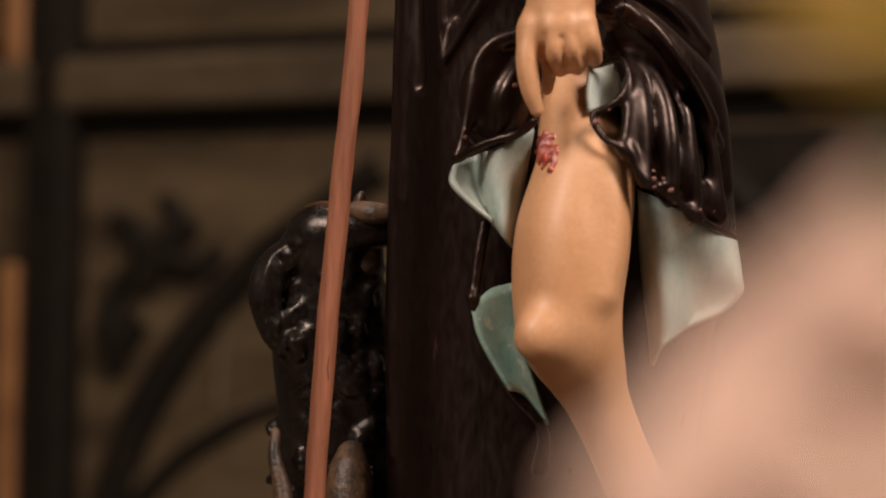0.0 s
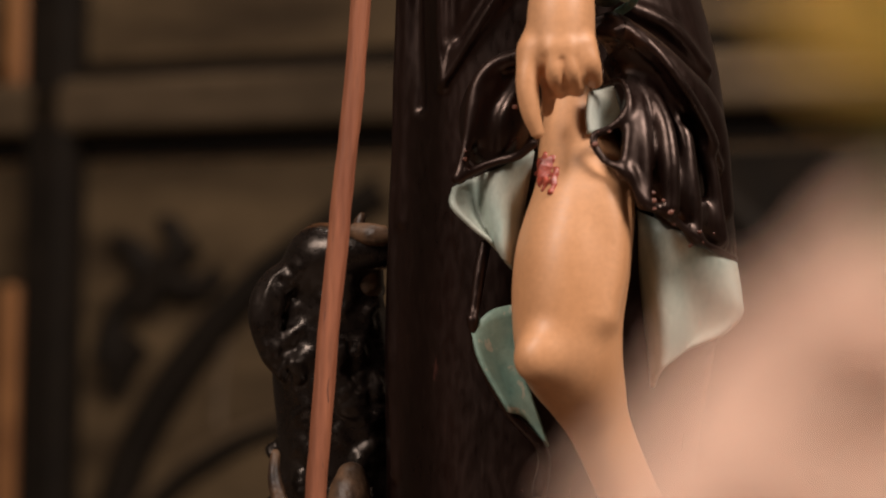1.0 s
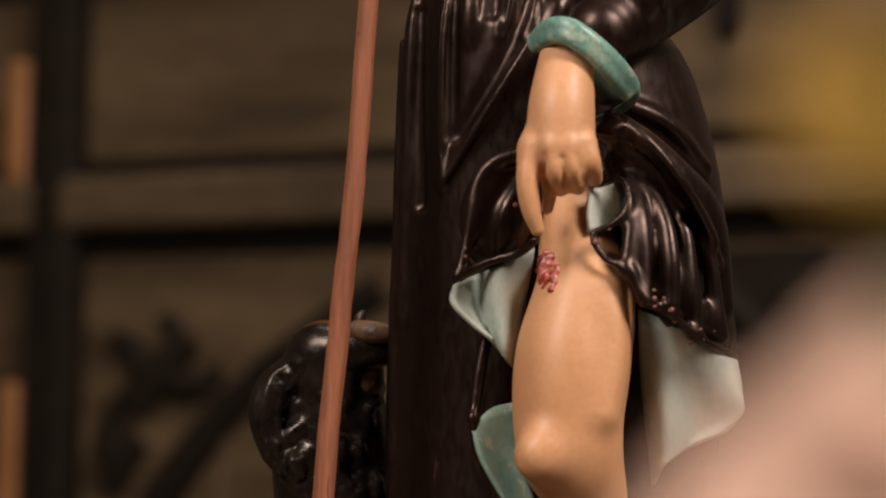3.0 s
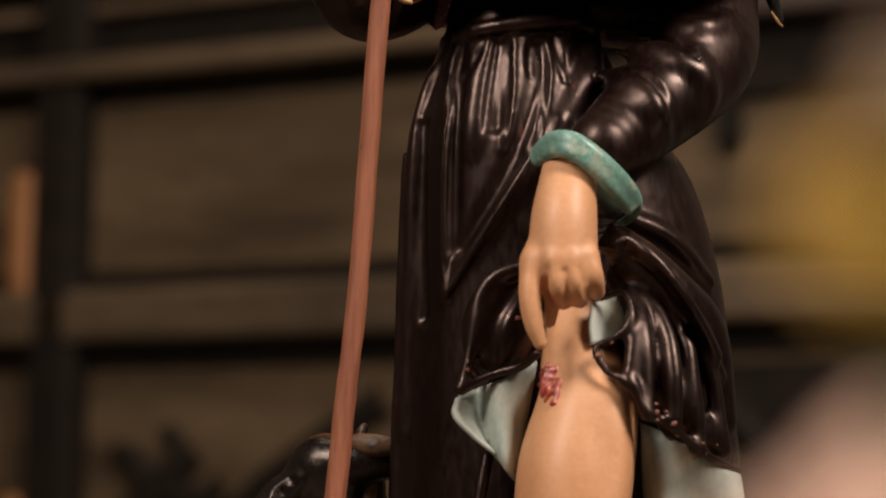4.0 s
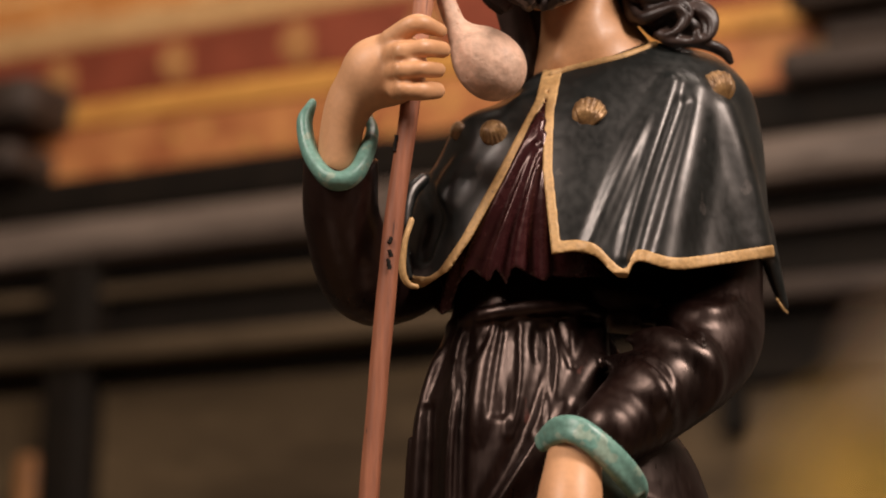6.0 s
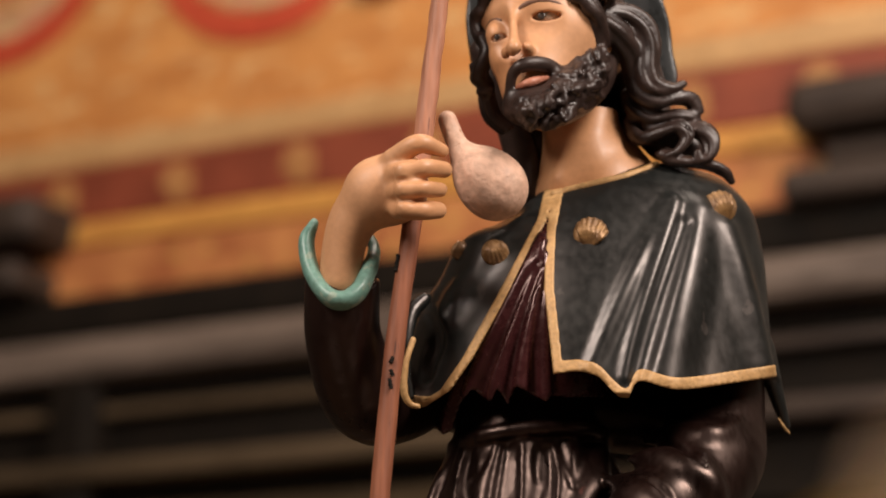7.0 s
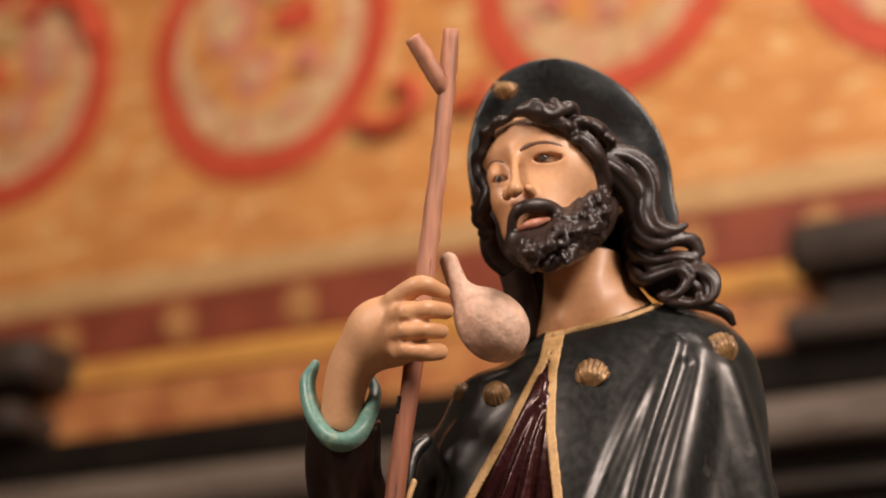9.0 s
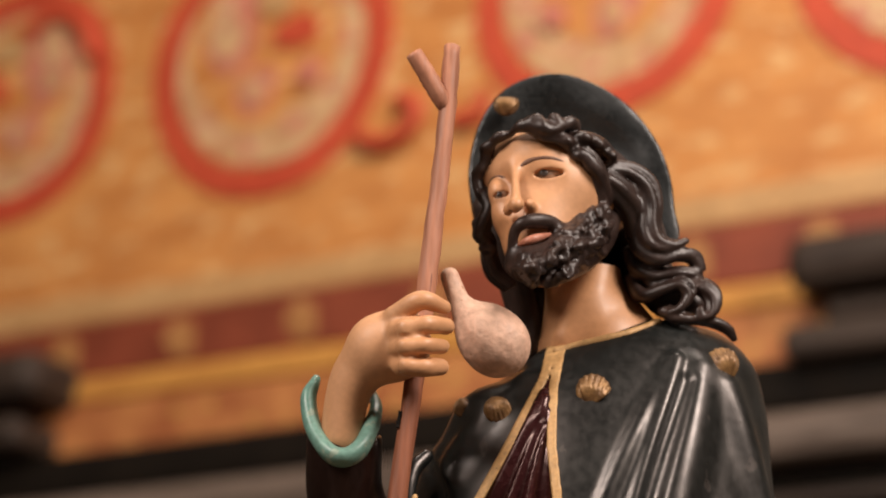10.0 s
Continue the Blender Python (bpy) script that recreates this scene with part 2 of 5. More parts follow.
class Clay:
    """A solid modelled as a distance field on a grid: lumps are added and blended or carved away, then it is skinned with quads."""

    def __init__(self, lo, hi, step):
        self.lo, self.step = np.array(lo, float), step
        count = np.ceil((np.array(hi) - self.lo) / step).astype(int) + 1
        self.axes = [self.lo[i] + step * np.arange(count[i]) for i in range(3)]
        self.f = np.full(count, 1.0, np.float32)

    def region(self, lo, hi, pad):
        cut = []
        for i in range(3):
            a = int(np.clip(np.floor((lo[i] - pad - self.lo[i]) / self.step), 0, self.f.shape[i]))
            b = int(np.clip(np.ceil((hi[i] + pad - self.lo[i]) / self.step) + 1, 0, self.f.shape[i]))
            cut.append(slice(a, max(a, b)))
        cut = tuple(cut)
        x, y, z = (self.axes[i][cut[i]].astype(np.float32) for i in range(3))
        return cut, x[:, None, None], y[None, :, None], z[None, None, :]

    def blend(self, cut, d, k, carve=False):
        a = self.f[cut]
        if carve:
            h = np.clip(0.5 - 0.5 * (a + d) / k, 0, 1)
            self.f[cut] = a * (1 - h) - d * h + k * h * (1 - h)
        else:
            h = np.clip(0.5 + 0.5 * (a - d) / k, 0, 1)
            self.f[cut] = a * (1 - h) + d * h - k * h * (1 - h)

    def tube(self, points, k=0.006, carve=False, n=5):
        run = bend(points, n).astype(np.float32)
        r = run[:, 3].max()
        cut, x, y, z = self.region(run[:, :3].min(0) - r, run[:, :3].max(0) + r, k + 3 * self.step)
        if min(self.f[cut].shape) == 0:
            return self
        whole = np.full(self.f[cut].shape, 1.0, np.float32)
        first = [c.start for c in cut]
        for p, q in zip(run[:-1], run[1:]):
            r = max(p[3], q[3])
            sub = self.region(np.minimum(p[:3], q[:3]) - r, np.maximum(p[:3], q[:3]) + r, k + 3 * self.step)[0]
            here = tuple(slice(c.start - f, c.stop - f) for c, f in zip(sub, first))
            xs, ys, zs = x[here[0]], y[:, here[1]], z[:, :, here[2]]
            v = q[:3] - p[:3]
            t = np.clip(((xs - p[0]) * v[0] + (ys - p[1]) * v[1] + (zs - p[2]) * v[2]) / max(v @ v, 1e-12), 0, 1)
            d = np.sqrt((xs - p[0] - t * v[0]) ** 2 + (ys - p[1] - t * v[1]) ** 2 + (zs - p[2] - t * v[2]) ** 2) - (p[3] + (q[3] - p[3]) * t)
            whole[here] = np.minimum(whole[here], d)
        self.blend(cut, whole, k, carve)
        return self

    def lump(self, c, radii, k=0.006, turn=(0, 0, 0), carve=False):
        r = max(radii)
        cut, x, y, z = self.region(np.array(c[:3]) - r, np.array(c[:3]) + r, k + 3 * self.step)
        m = np.array(Euler([radians(a) for a in turn]).to_matrix())
        u = [(m[0, i] * (x - c[0]) + m[1, i] * (y - c[1]) + m[2, i] * (z - c[2])) / radii[i] for i in range(3)]
        k0 = np.sqrt(u[0] ** 2 + u[1] ** 2 + u[2] ** 2)
        k1 = np.sqrt(sum((u[i] / radii[i]) ** 2 for i in range(3))) + 1e-6
        self.blend(cut, k0 * (k0 - 1) / k1, k, carve)
        return self

    def loft(self, levels, k=0.006, folds=None):
        """An upright body: levels of (z, centre x, centre y, half width, half depth)."""
        lv = np.array(sorted(levels))
        lv = np.array(sorted(bend(lv, 4).tolist()))
        x, y, z = self.axes[0][:, None, None], self.axes[1][None, :, None], self.axes[2][None, None, :]
        cx, cy, a, b = (np.interp(self.axes[2], lv[:, 0], lv[:, i])[None, None, :] for i in (1, 2, 3, 4))
        u, v = (x - cx) / a, (y - cy) / b
        q = np.sqrt(u * u + v * v) + 1e-6
        g = np.sqrt((u / a) ** 2 + (v / b) ** 2) / q + 1e-6
        d = (q - 1) / g
        if folds:
            d = d + folds(np.arctan2(v, u), z)
        d = np.maximum(d, np.maximum(lv[0, 0] - z, z - lv[-1, 0]))
        self.blend((slice(None),) * 3, d.astype(np.float32), k)
        return self

    def press(self, run, deep=0.09):
        """Points (x, y, z, r) moved along the viewer's line onto the front of the solid."""
        out = []
        for p in run:
            way = p[:3] - FRONT
            far = np.linalg.norm(way)
            way = way / far
            s = np.arange(far - 0.22, far + 0.1, self.step * 0.5)
            at = FRONT + s[:, None] * way
            i = np.rint((at - self.lo) / self.step).astype(int)
            ok = np.all((i >= 0) & (i < self.f.shape), axis=1)
            i = np.clip(i, 0, np.array(self.f.shape) - 1)
            inside = ok & (self.f[i[:, 0], i[:, 1], i[:, 2]] < 0)
            out.append((s[np.argmax(inside)] - far if inside.any() else np.nan, *way, far, *p[3:]))
        out = np.array(out)
        ok = ~np.isnan(out[:, 0])
        i = np.arange(len(out))
        off = np.interp(i, i[ok], out[ok, 0]) if ok.any() else np.full(len(out), -deep)
        return np.hstack([FRONT + (off + out[:, 4])[:, None] * out[:, 1:4], out[:, 5:]])

    def seen(self):
        """Where each cell lies, drawn from the viewer onto the upright plane through the base's middle: across and up."""
        x, y, z = self.axes[0][:, None, None], self.axes[1][None, :, None], self.axes[2][None, None, :]
        k = -FRONT[1] / (y - FRONT[1])
        return FRONT[0] + (x - FRONT[0]) * k, FRONT[2] + (z - FRONT[2]) * k, x, y, z

    def ridge(self, points, k=0.006, lift=0.0, carve=False, n=4, base=None, sink=0.0, taper=0.0, fit=4):
        run = bend(points, n)
        on = (base or self).press(run)
        s = np.linspace(-1, 1, len(on))
        if fit:
            on[:, :3] = np.stack([np.polyval(np.polyfit(s, on[:, i], min(fit, len(on) - 1)), s) for i in range(3)], 1)
        else:
            on[:, 1] = np.convolve(np.pad(on[:, 1], 1, "edge"), np.ones(3) / 3, "valid")
        on[:, 1] -= lift + sink * on[:, 3]
        on[:, 3] *= 1 - taper * np.abs(s) ** 3
        return self.tube(on, k, carve, n=1)

    def skin(self):
        f = self.f
        s = f < 0
        c = [f[i: f.shape[0] - 1 + i, j: f.shape[1] - 1 + j, l: f.shape[2] - 1 + l] for i in (0, 1) for j in (0, 1) for l in (0, 1)]
        n_in = sum((a < 0).astype(np.int8) for a in c)
        at = np.argwhere((n_in > 0) & (n_in < 8))
        val = np.stack([a[at[:, 0], at[:, 1], at[:, 2]] for a in c], 1).astype(float)
        corner = np.array([(i, j, l) for i in (0, 1) for j in (0, 1) for l in (0, 1)], float)
        total, count = np.zeros((len(at), 3)), np.zeros(len(at))
        for a in range(8):
            for b in range(a + 1, 8):
                if np.abs(corner[a] - corner[b]).sum() != 1:
                    continue
                hit = (val[:, a] < 0) != (val[:, b] < 0)
                t = np.where(hit, val[:, a] / np.where(hit, val[:, a] - val[:, b], 1), 0)
                total += np.where(hit[:, None], corner[a] + t[:, None] * (corner[b] - corner[a]), 0)
                count += hit
        verts = self.lo + self.step * (at + total / count[:, None])
        ids = np.full([n - 1 for n in f.shape], -1, np.int64)
        ids[at[:, 0], at[:, 1], at[:, 2]] = np.arange(len(at))
        quads = []
        for axis in range(3):
            o1, o2 = [i for i in range(3) if i != axis]
            a = [slice(1, -1)] * 3
            b = [slice(1, -1)] * 3
            a[axis], b[axis] = slice(0, -1), slice(1, None)
            sa, sb = s[tuple(a)], s[tuple(b)]
            e = np.argwhere(sa != sb)
            up = sa[e[:, 0], e[:, 1], e[:, 2]]
            base = e.copy()
            base[:, o1] += 1
            base[:, o2] += 1
            ring = []
            for d1, d2 in ((1, 1), (0, 1), (0, 0), (1, 0)):
                w = base.copy()
                w[:, o1] -= d1
                w[:, o2] -= d2
                ring.append(ids[w[:, 0], w[:, 1], w[:, 2]])
            q = np.stack(ring, 1)
            flip = up if axis == 1 else ~up
            q[flip] = q[flip][:, ::-1]
            quads.append(q)
        q = np.vstack(quads)
        return verts, q[(q >= 0).all(1)]


def sheet(rows, thick=0.003, n=5):
    """A curved cloth through rows of points, with thickness."""
    g = np.array([bend(r, n) for r in rows])
    g = np.array([bend(g[:, j], n) for j in range(g.shape[1])]).transpose(1, 0, 2)
    du, dv = np.gradient(g, axis=0), np.gradient(g, axis=1)
    nor = np.cross(du, dv)
    nor /= np.linalg.norm(nor, axis=2, keepdims=True) + 1e-9
    a, b = g.shape[:2]
    verts = np.vstack([(g + nor * thick / 2).reshape(-1, 3), (g - nor * thick / 2).reshape(-1, 3)])
    faces, m = [], a * b
    for i in range(a - 1):
        for j in range(b - 1):
            p = i * b + j
            faces.append((p, p + 1, p + b + 1, p + b))
            faces.append((m + p, m + p + b, m + p + b + 1, m + p + 1))
    rim = [j for j in range(b)] + [i * b + b - 1 for i in range(1, a)] + [(a - 1) * b + j for j in range(b - 2, -1, -1)] + [i * b for i in range(a - 2, 0, -1)]
    for p, q in zip(rim, rim[1:] + rim[:1]):
        faces.append((p, m + p, m + q, q))
    return verts, np.array(faces)


def figure(name, pieces, place):
    """One mesh out of several solids, each with its own paint."""
    verts, faces, slots, base = [], [], [], 0
    data = bpy.data.meshes.new(name)
    for i, (material, (v, q)) in enumerate(pieces):
        data.materials.append(material)
        verts.append(v)
        faces.append(q + base)
        slots.append(np.full(len(q), i))
        base += len(v)
    v, q = np.vstack(verts), np.vstack(faces)
    data.vertices.add(len(v))
    data.vertices.foreach_set("co", v.ravel())
    data.loops.add(q.size)
    data.loops.foreach_set("vertex_index", q.ravel())
    data.polygons.add(len(q))
    data.polygons.foreach_set("loop_start", np.arange(0, q.size, 4))
    data.polygons.foreach_set("material_index", np.concatenate(slots))
    data.polygons.foreach_set("use_smooth", np.ones(len(q), bool))
    data.update(calc_edges=True)
    data.validate()
    ob = new(name, data)
    ob.location = place
    return ob


# ---- setting: chapel shell ----
def structure(name, bm, material, label, category, m=None):
    ob = part(name, bm, material)
    if m:
        ob.matrix_world = m
    return tagged(ob, label, category, kind="structure")


structure("floor", slab(-3.2, 3.2, -3.2, 7.6, -0.1, 0.0, 0), FLOORM, "worn grey stone chapel floor", "floor")
structure("ceiling", slab(-3.2, 3.2, -3.2, 7.6, 5.7, 5.8, 0), PLASTER, "plain plaster chapel ceiling", "ceiling")
structure("wall_east", slab(3.0, 3.2, -3.2, 7.6, 0, 5.7, 0), PLASTER, "plain plaster chapel wall", "wall")
structure("wall_back", slab(-3.0, 3.0, 7.4, 7.6, 0, 5.7, 0), PLASTER, "plain plaster wall behind the painted screen", "wall")
structure("wall_west", slab(-3.2, -3.0, -3.2, 7.6, 0, 5.7, 0), PLASTER, "plain plaster chapel wall", "wall")
structure("wall_south", slab(-3.0, 3.0, -3.2, -3.0, 0, 5.7, 0), PLASTER, "plain plaster chapel wall behind the altar steps", "wall")

# ---- setting: painted and panelled wall behind the figure, running away to the left ----
WALL = Matrix.Translation((0, 0, -0.75)) @ Matrix.Scale(1.5, 4) @ pose(0, 3.4, 0, 0, 0, -31)


def on_wall(name, x0, x1, z0, z1, out, material, label, category="wall", bevel=0.006, back=0.02):
    return structure(name, slab(x0, x1, -out, back, z0, z1, bevel), material, label, category, WALL)


# unseen dark walls, added to keep ochre reflections off the statue's gloss
on_wall("wall_mask_side", 1.05, 2.35, 0.5, 4.3, 0.06, PLASTER, "plain dark unseen wall added to cut ochre reflections", "wall", 0, 0.25)
on_wall("wall_mask_far", -2.3, -1.2, 0.5, 4.3, 0.06, PLASTER, "plain dark unseen wall added to cut ochre reflections", "wall", 0, 0.25)
on_wall("wall_north", -1.2, 1.05, 0.5, 4.3, 0.0, OCHRE, "ochre-painted plaster wall with red scrolls above dark panelling", "wall", 0, 0.25)
on_wall("panelling", -1.19, 1.04, 0.6, 1.762, 0.012, PANEL, "dark oak panelling with carved tracery", "panelling")
on_wall("panelling_upper", -1.19, 1.04, 1.892, 2.116, 0.014, PANEL, "dark oak plank panelling between moulded rails", "panelling")
# the rail's shadow put into colour: a near-black strip filling the gap
on_wall("rail_shade", -1.19, 1.04, 1.765, 1.90, 0.008, CARVE_SHADE, "dark strip colouring in the shade around the rail", "panelling", 0)
on_wall("rail", -1.19, 1.04, 1.797, 1.868, 0.055, RAIL, "moulded dark oak rail", "rail", 0.012)
on_wall("rail_upper", -1.19, 0.34, 2.142, 2.172, 0.07, RAIL, "thin moulded oak rail under the cornice", "rail", 0.01)
# near-black sheet that paints the shade below the cornice
on_wall("cornice_shade", -1.19, 1.04, 2.10, 2.42, 0.006, CARVE_SHADE, "dark strip colouring in the shade under the cornice", "frieze")
on_wall("fillet", -1.19, 0.34, 2.236, 2.252, 0.03, RAIL, "thin oak fillet under the cornice", "rail", 0.004)
on_wall("cornice", -1.19, 1.04, 2.285, 2.345, 0.06, CORNICE, "grey-brown moulded cornice", "cornice", 0.02)
on_wall("cornice_top", -1.19, 1.04, 2.347, 2.41, 0.035, CARVE_SHADE, "dark upper step of the cornice", "cornice", 0.012)
on_wall("frieze_orange", -1.19, 1.04, 2.41, 2.485, 0.008, ORANGE, "orange painted frieze strip", "frieze")
on_wall("frieze_gold", -1.19, 1.04, 2.485, 2.52, 0.012, GOLDBAND, "gold painted line", "frieze")
on_wall("frieze_red", -1.19, 1.04, 2.52, 2.60, 0.007, REDBAND, "dark red painted band with gold rosettes", "frieze")
on_wall("frieze_beige", -1.19, 1.04, 2.60, 2.645, 0.004, BEIGE, "beige painted line", "frieze")


def disc(cx, cz, r0, r1, out, n=40, wobble=0.0, seed=0, slim=1.0):
    """A flat painted ring or disc with a little thickness, standing upright on the wall."""
    rng = random.Random(seed)
    ph = [rng.uniform(0, 6.28) for _ in range(3)]
    bm = bmesh.new()
    rings = []
    for depth in (0.0, -out):
        for r in (r1, r0):
            vs = []
            for i in range(n):
                a = 2 * math.pi * i / n
                w = 1 + wobble * (math.sin(2 * a + ph[0]) + 0.6 * math.sin(3 * a + ph[1]) + 0.4 * math.sin(5 * a + ph[2]))
                vs.append(bm.verts.new((cx + slim * r * w * math.cos(a), depth, cz + r * w * math.sin(a))))
            rings.append(vs)
    o0, i0, o1, i1 = rings
    for i in range(n):
        j = (i + 1) % n
        bm.faces.new((o1[j], o1[i], i1[i], i1[j]))
        bm.faces.new((o0[i], o1[i], o1[j], o0[j]))
    if r0 < 1e-4:
        bmesh.ops.remove_doubles(bm, verts=bm.verts, dist=1e-5)
    return bm


def wall_tube(points, r, n=8):
    """A rounded carved moulding that follows points (along, height) on the wall."""
    run = bend(points, 6)
    bm, rings = bmesh.new(), []
    for i, p in enumerate(run):
        t = run[min(i + 1, len(run) - 1)] - run[max(i - 1, 0)]
        t = t / np.linalg.norm(t)
        rr = r if len(p) < 3 else p[2]
        rings.append([bm.verts.new((p[0] - t[1] * rr * math.cos(a), -0.012 - rr * 0.9 * math.sin(a), p[1] + t[0] * rr * math.cos(a))) for a in np.linspace(0, math.pi, n)])
    for a, b in zip(rings[:-1], rings[1:]):
        for i in range(n - 1):
            bm.faces.new((a[i], a[i + 1], b[i + 1], b[i]))
    for f in bm.faces:
        f.smooth = True
    return bm


# red scrolls with pale medallions
for cx, cz, rr, sd in ((-0.79, 2.955, 0.185, 1), (-0.335, 2.945, 0.20, 2), (0.183, 2.955, 0.188, 3), (0.635, 2.935, 0.19, 4)):
    structure("painted_scroll", disc(cx, cz, rr - 0.042, rr, 0.004, 56, 0.012, sd), RING, "red painted scroll ring on ochre plaster", "wall painting", WALL)
    structure("painted_medallion", disc(cx, cz, 0.0, rr - 0.044, 0.003, 48, 0.015, sd + 9), PALE, "pale medallion inside a red scroll", "wall painting", WALL)
    flip = 1 if sd % 2 else -1
    structure("painted_field", disc(cx + 0.012 * flip, cz + 0.022, 0.0, rr - 0.078, 0.0042, 40, 0.05, sd + 5), OCHRE, "ochre field inside a pale medallion", "wall painting", WALL)
    for i, (dx, dz, r, slim, material) in enumerate(((-0.062, 0.055, 0.075, 0.55, PINKP), (-0.020, -0.045, 0.034, 1.0, PINKP), (-0.075, 0.060, 0.058, 0.45, PALE), (-0.018, -0.048, 0.020, 0.9, PALE), (0.045, 0.030, 0.026, 1.3, RING), (0.010, 0.085, 0.022, 1.6, BEIGE), (0.070, -0.035, 0.018, 1.2, PINKP))):
        structure("painted_figure", disc(cx - dx * flip, cz + dz, 0.0, r, 0.0054 + 0.0012 * i, 26, 0.12, sd * 7 + i, slim), material, "faded painted shape inside a medallion", "wall painting", WALL)
for pts in ([(-0.18, 2.80), (-0.14, 2.785), (-0.10, 2.80), (-0.09, 2.83), (-0.12, 2.845)], [(0.02, 2.83), (0.0, 2.80), (-0.03, 2.80)], [(-0.77, 3.06), (-0.71, 3.08), (-0.66, 3.05), (-0.64, 3.0)]):
    structure("painted_tendril", wall_tube(pts, 0.012), RING, "small red painted tendril between the scrolls", "wall painting", WALL)

# gold rosettes on the red band
for s in (-0.85, -0.652, -0.455, -0.258, -0.06, 0.14, 0.315, 0.485, 0.68):
    structure("rosette", disc(s, 2.558, 0.0, 0.026, 0.010, 20, 0.10, 5), ROSETTE, "gold painted rosette on a dark red band", "rosette", WALL)

# dark stile with gilded strips, capitals
on_wall("stile", -0.622, -0.545, 0.6, 2.285, 0.055, CARVE_SHADE, "dark wooden stile dividing the panelling", "stile", 0.015)
on_wall("stile_strip", -0.662, -0.626, 0.6, 1.60, 0.05, STRIPGILT, "dull gilded strip beside a dark stile", "stile", 0.01)
on_wall("stile_strip_upper", -0.662, -0.624, 1.86, 2.03, 0.05, STRIPGILT, "dull gilded strip beside a dark stile", "stile", 0.01)
on_wall("capital_west", -0.95, -0.655, 2.41, 2.455, 0.10, CAPITAL_SHADE, "dark carved capital in front of the frieze", "capital", 0.015)
on_wall("capital_west_top", -0.95, -0.625, 2.475, 2.545, 0.11, CAPITAL_SHADE, "dark carved capital in front of the frieze", "capital", 0.025)
on_wall("capital_east", 0.455, 0.9, 2.40, 2.44, 0.07, CAPITAL_SHADE, "dark carved capital in front of the frieze", "capital", 0.012)
on_wall("capital_east_neck", 0.50, 0.9, 2.44, 2.475, 0.05, CAPITAL_SHADE, "dark carved capital in front of the frieze", "capital", 0.012)
on_wall("capital_east_top", 0.465, 0.9, 2.478, 2.545, 0.09, CAPITAL_SHADE, "dark carved capital in front of the frieze", "capital", 0.025)

# carved tracery in the lower panel: pointed arch, second arch, leaf sprays
structure("tracery_arch", wall_tube([(-0.50, 1.26, 0.028), (-0.455, 1.38, 0.028), (-0.39, 1.48, 0.028), (-0.30, 1.575, 0.025), (-0.20, 1.65, 0.022), (-0.08, 1.72, 0.022)], 0.028), CARVE_SHADE, "dark carved pointed arch of the panel tracery", "tracery", WALL)
structure("tracery_arch_inner", wall_tube([(-0.46, 1.27, 0.012), (-0.40, 1.335, 0.014), (-0.32, 1.385, 0.014), (-0.24, 1.42, 0.012), (-0.12, 1.44, 0.012)], 0.014), CARVE_SHADE, "dark carved inner arch of the panel tracery", "tracery", WALL)
structure("tracery_fillet", wall_tube([(-0.47, 1.30), (-0.40, 1.355), (-0.32, 1.405), (-0.22, 1.435)], 0.008), RAIL, "lighter oak edge of the inner arch", "tracery", WALL)
structure("tracery_mullion", wall_tube([(-0.325, 1.42), (-0.322, 1.48), (-0.31, 1.53)], 0.008), RAIL, "short oak mullion under the arch", "tracery", WALL)
for i, pts in enumerate(([(-0.50, 1.50, 0.027), (-0.485, 1.56, 0.022), (-0.44, 1.61, 0.015)], [(-0.45, 1.57, 0.025), (-0.41, 1.62, 0.025), (-0.36, 1.655, 0.015)], [(-0.43, 1.60, 0.022), (-0.46, 1.64, 0.020), (-0.495, 1.66, 0.013)],
                         [(-0.40, 1.60, 0.022), (-0.355, 1.595, 0.020), (-0.32, 1.62, 0.013)], [(-0.49, 1.46, 0.020), (-0.475, 1.50, 0.025), (-0.44, 1.53, 0.018)], [(-0.38, 1.63, 0.015), (-0.40, 1.67, 0.015), (-0.42, 1.685, 0.010)])):
    structure("tracery_leaf", wall_tube(pts, 0.015), CARVE_SHADE, "dark carved leaf of the panel tracery", "tracery", WALL)
structure("tracery_arch_east", wall_tube([(0.62, 1.30, 0.02), (0.56, 1.45, 0.02), (0.50, 1.56, 0.02), (0.42, 1.66, 0.02), (0.33, 1.74, 0.016)], 0.02), CARVE_SHADE, "dark carved pointed arch of the panel tracery", "tracery", WALL)

# east end's shade put into colour: near-black strip, darker rail and fillet
on_wall("shade_east", 0.342, 1.03, 2.06, 2.14, 0.03, CARVE_SHADE, "dark strip standing for shade at the east end", "panelling", 0.004)
on_wall("rail_east_shaded", 0.342, 1.03, 2.142, 2.172, 0.07, CAPITAL_SHADE, "moulded rail continued in a shaded colour", "rail", 0.01)
on_wall("fillet_east_shaded", 0.342, 1.03, 2.236, 2.252, 0.03, CAPITAL_SHADE, "oak fillet continued in a shaded colour", "rail", 0.004)
on_wall("bracket", 0.372, 0.396, 2.0, 2.10, 0.04, CARVE_SHADE, "small dark carved bracket under the cornice", "bracket", 0.006)
# no hollow here: a near-black slab carries the panel's shade in its colour
on_wall("tracery_shade", 0.27, 0.95, 1.15, 1.755, 0.016, CARVE_SHADE, "dark slab standing for shade on the carved panel", "tracery", 0.004)

# ---- altar on which the figures stand ----
tagged(part("altar_shelf", slab(-1.2, 1.2, 1.72, 2.5, 1.05, 1.25, 0.01), ALTAR), "dark wooden altar shelf under the statue", "altar", kind="structure")
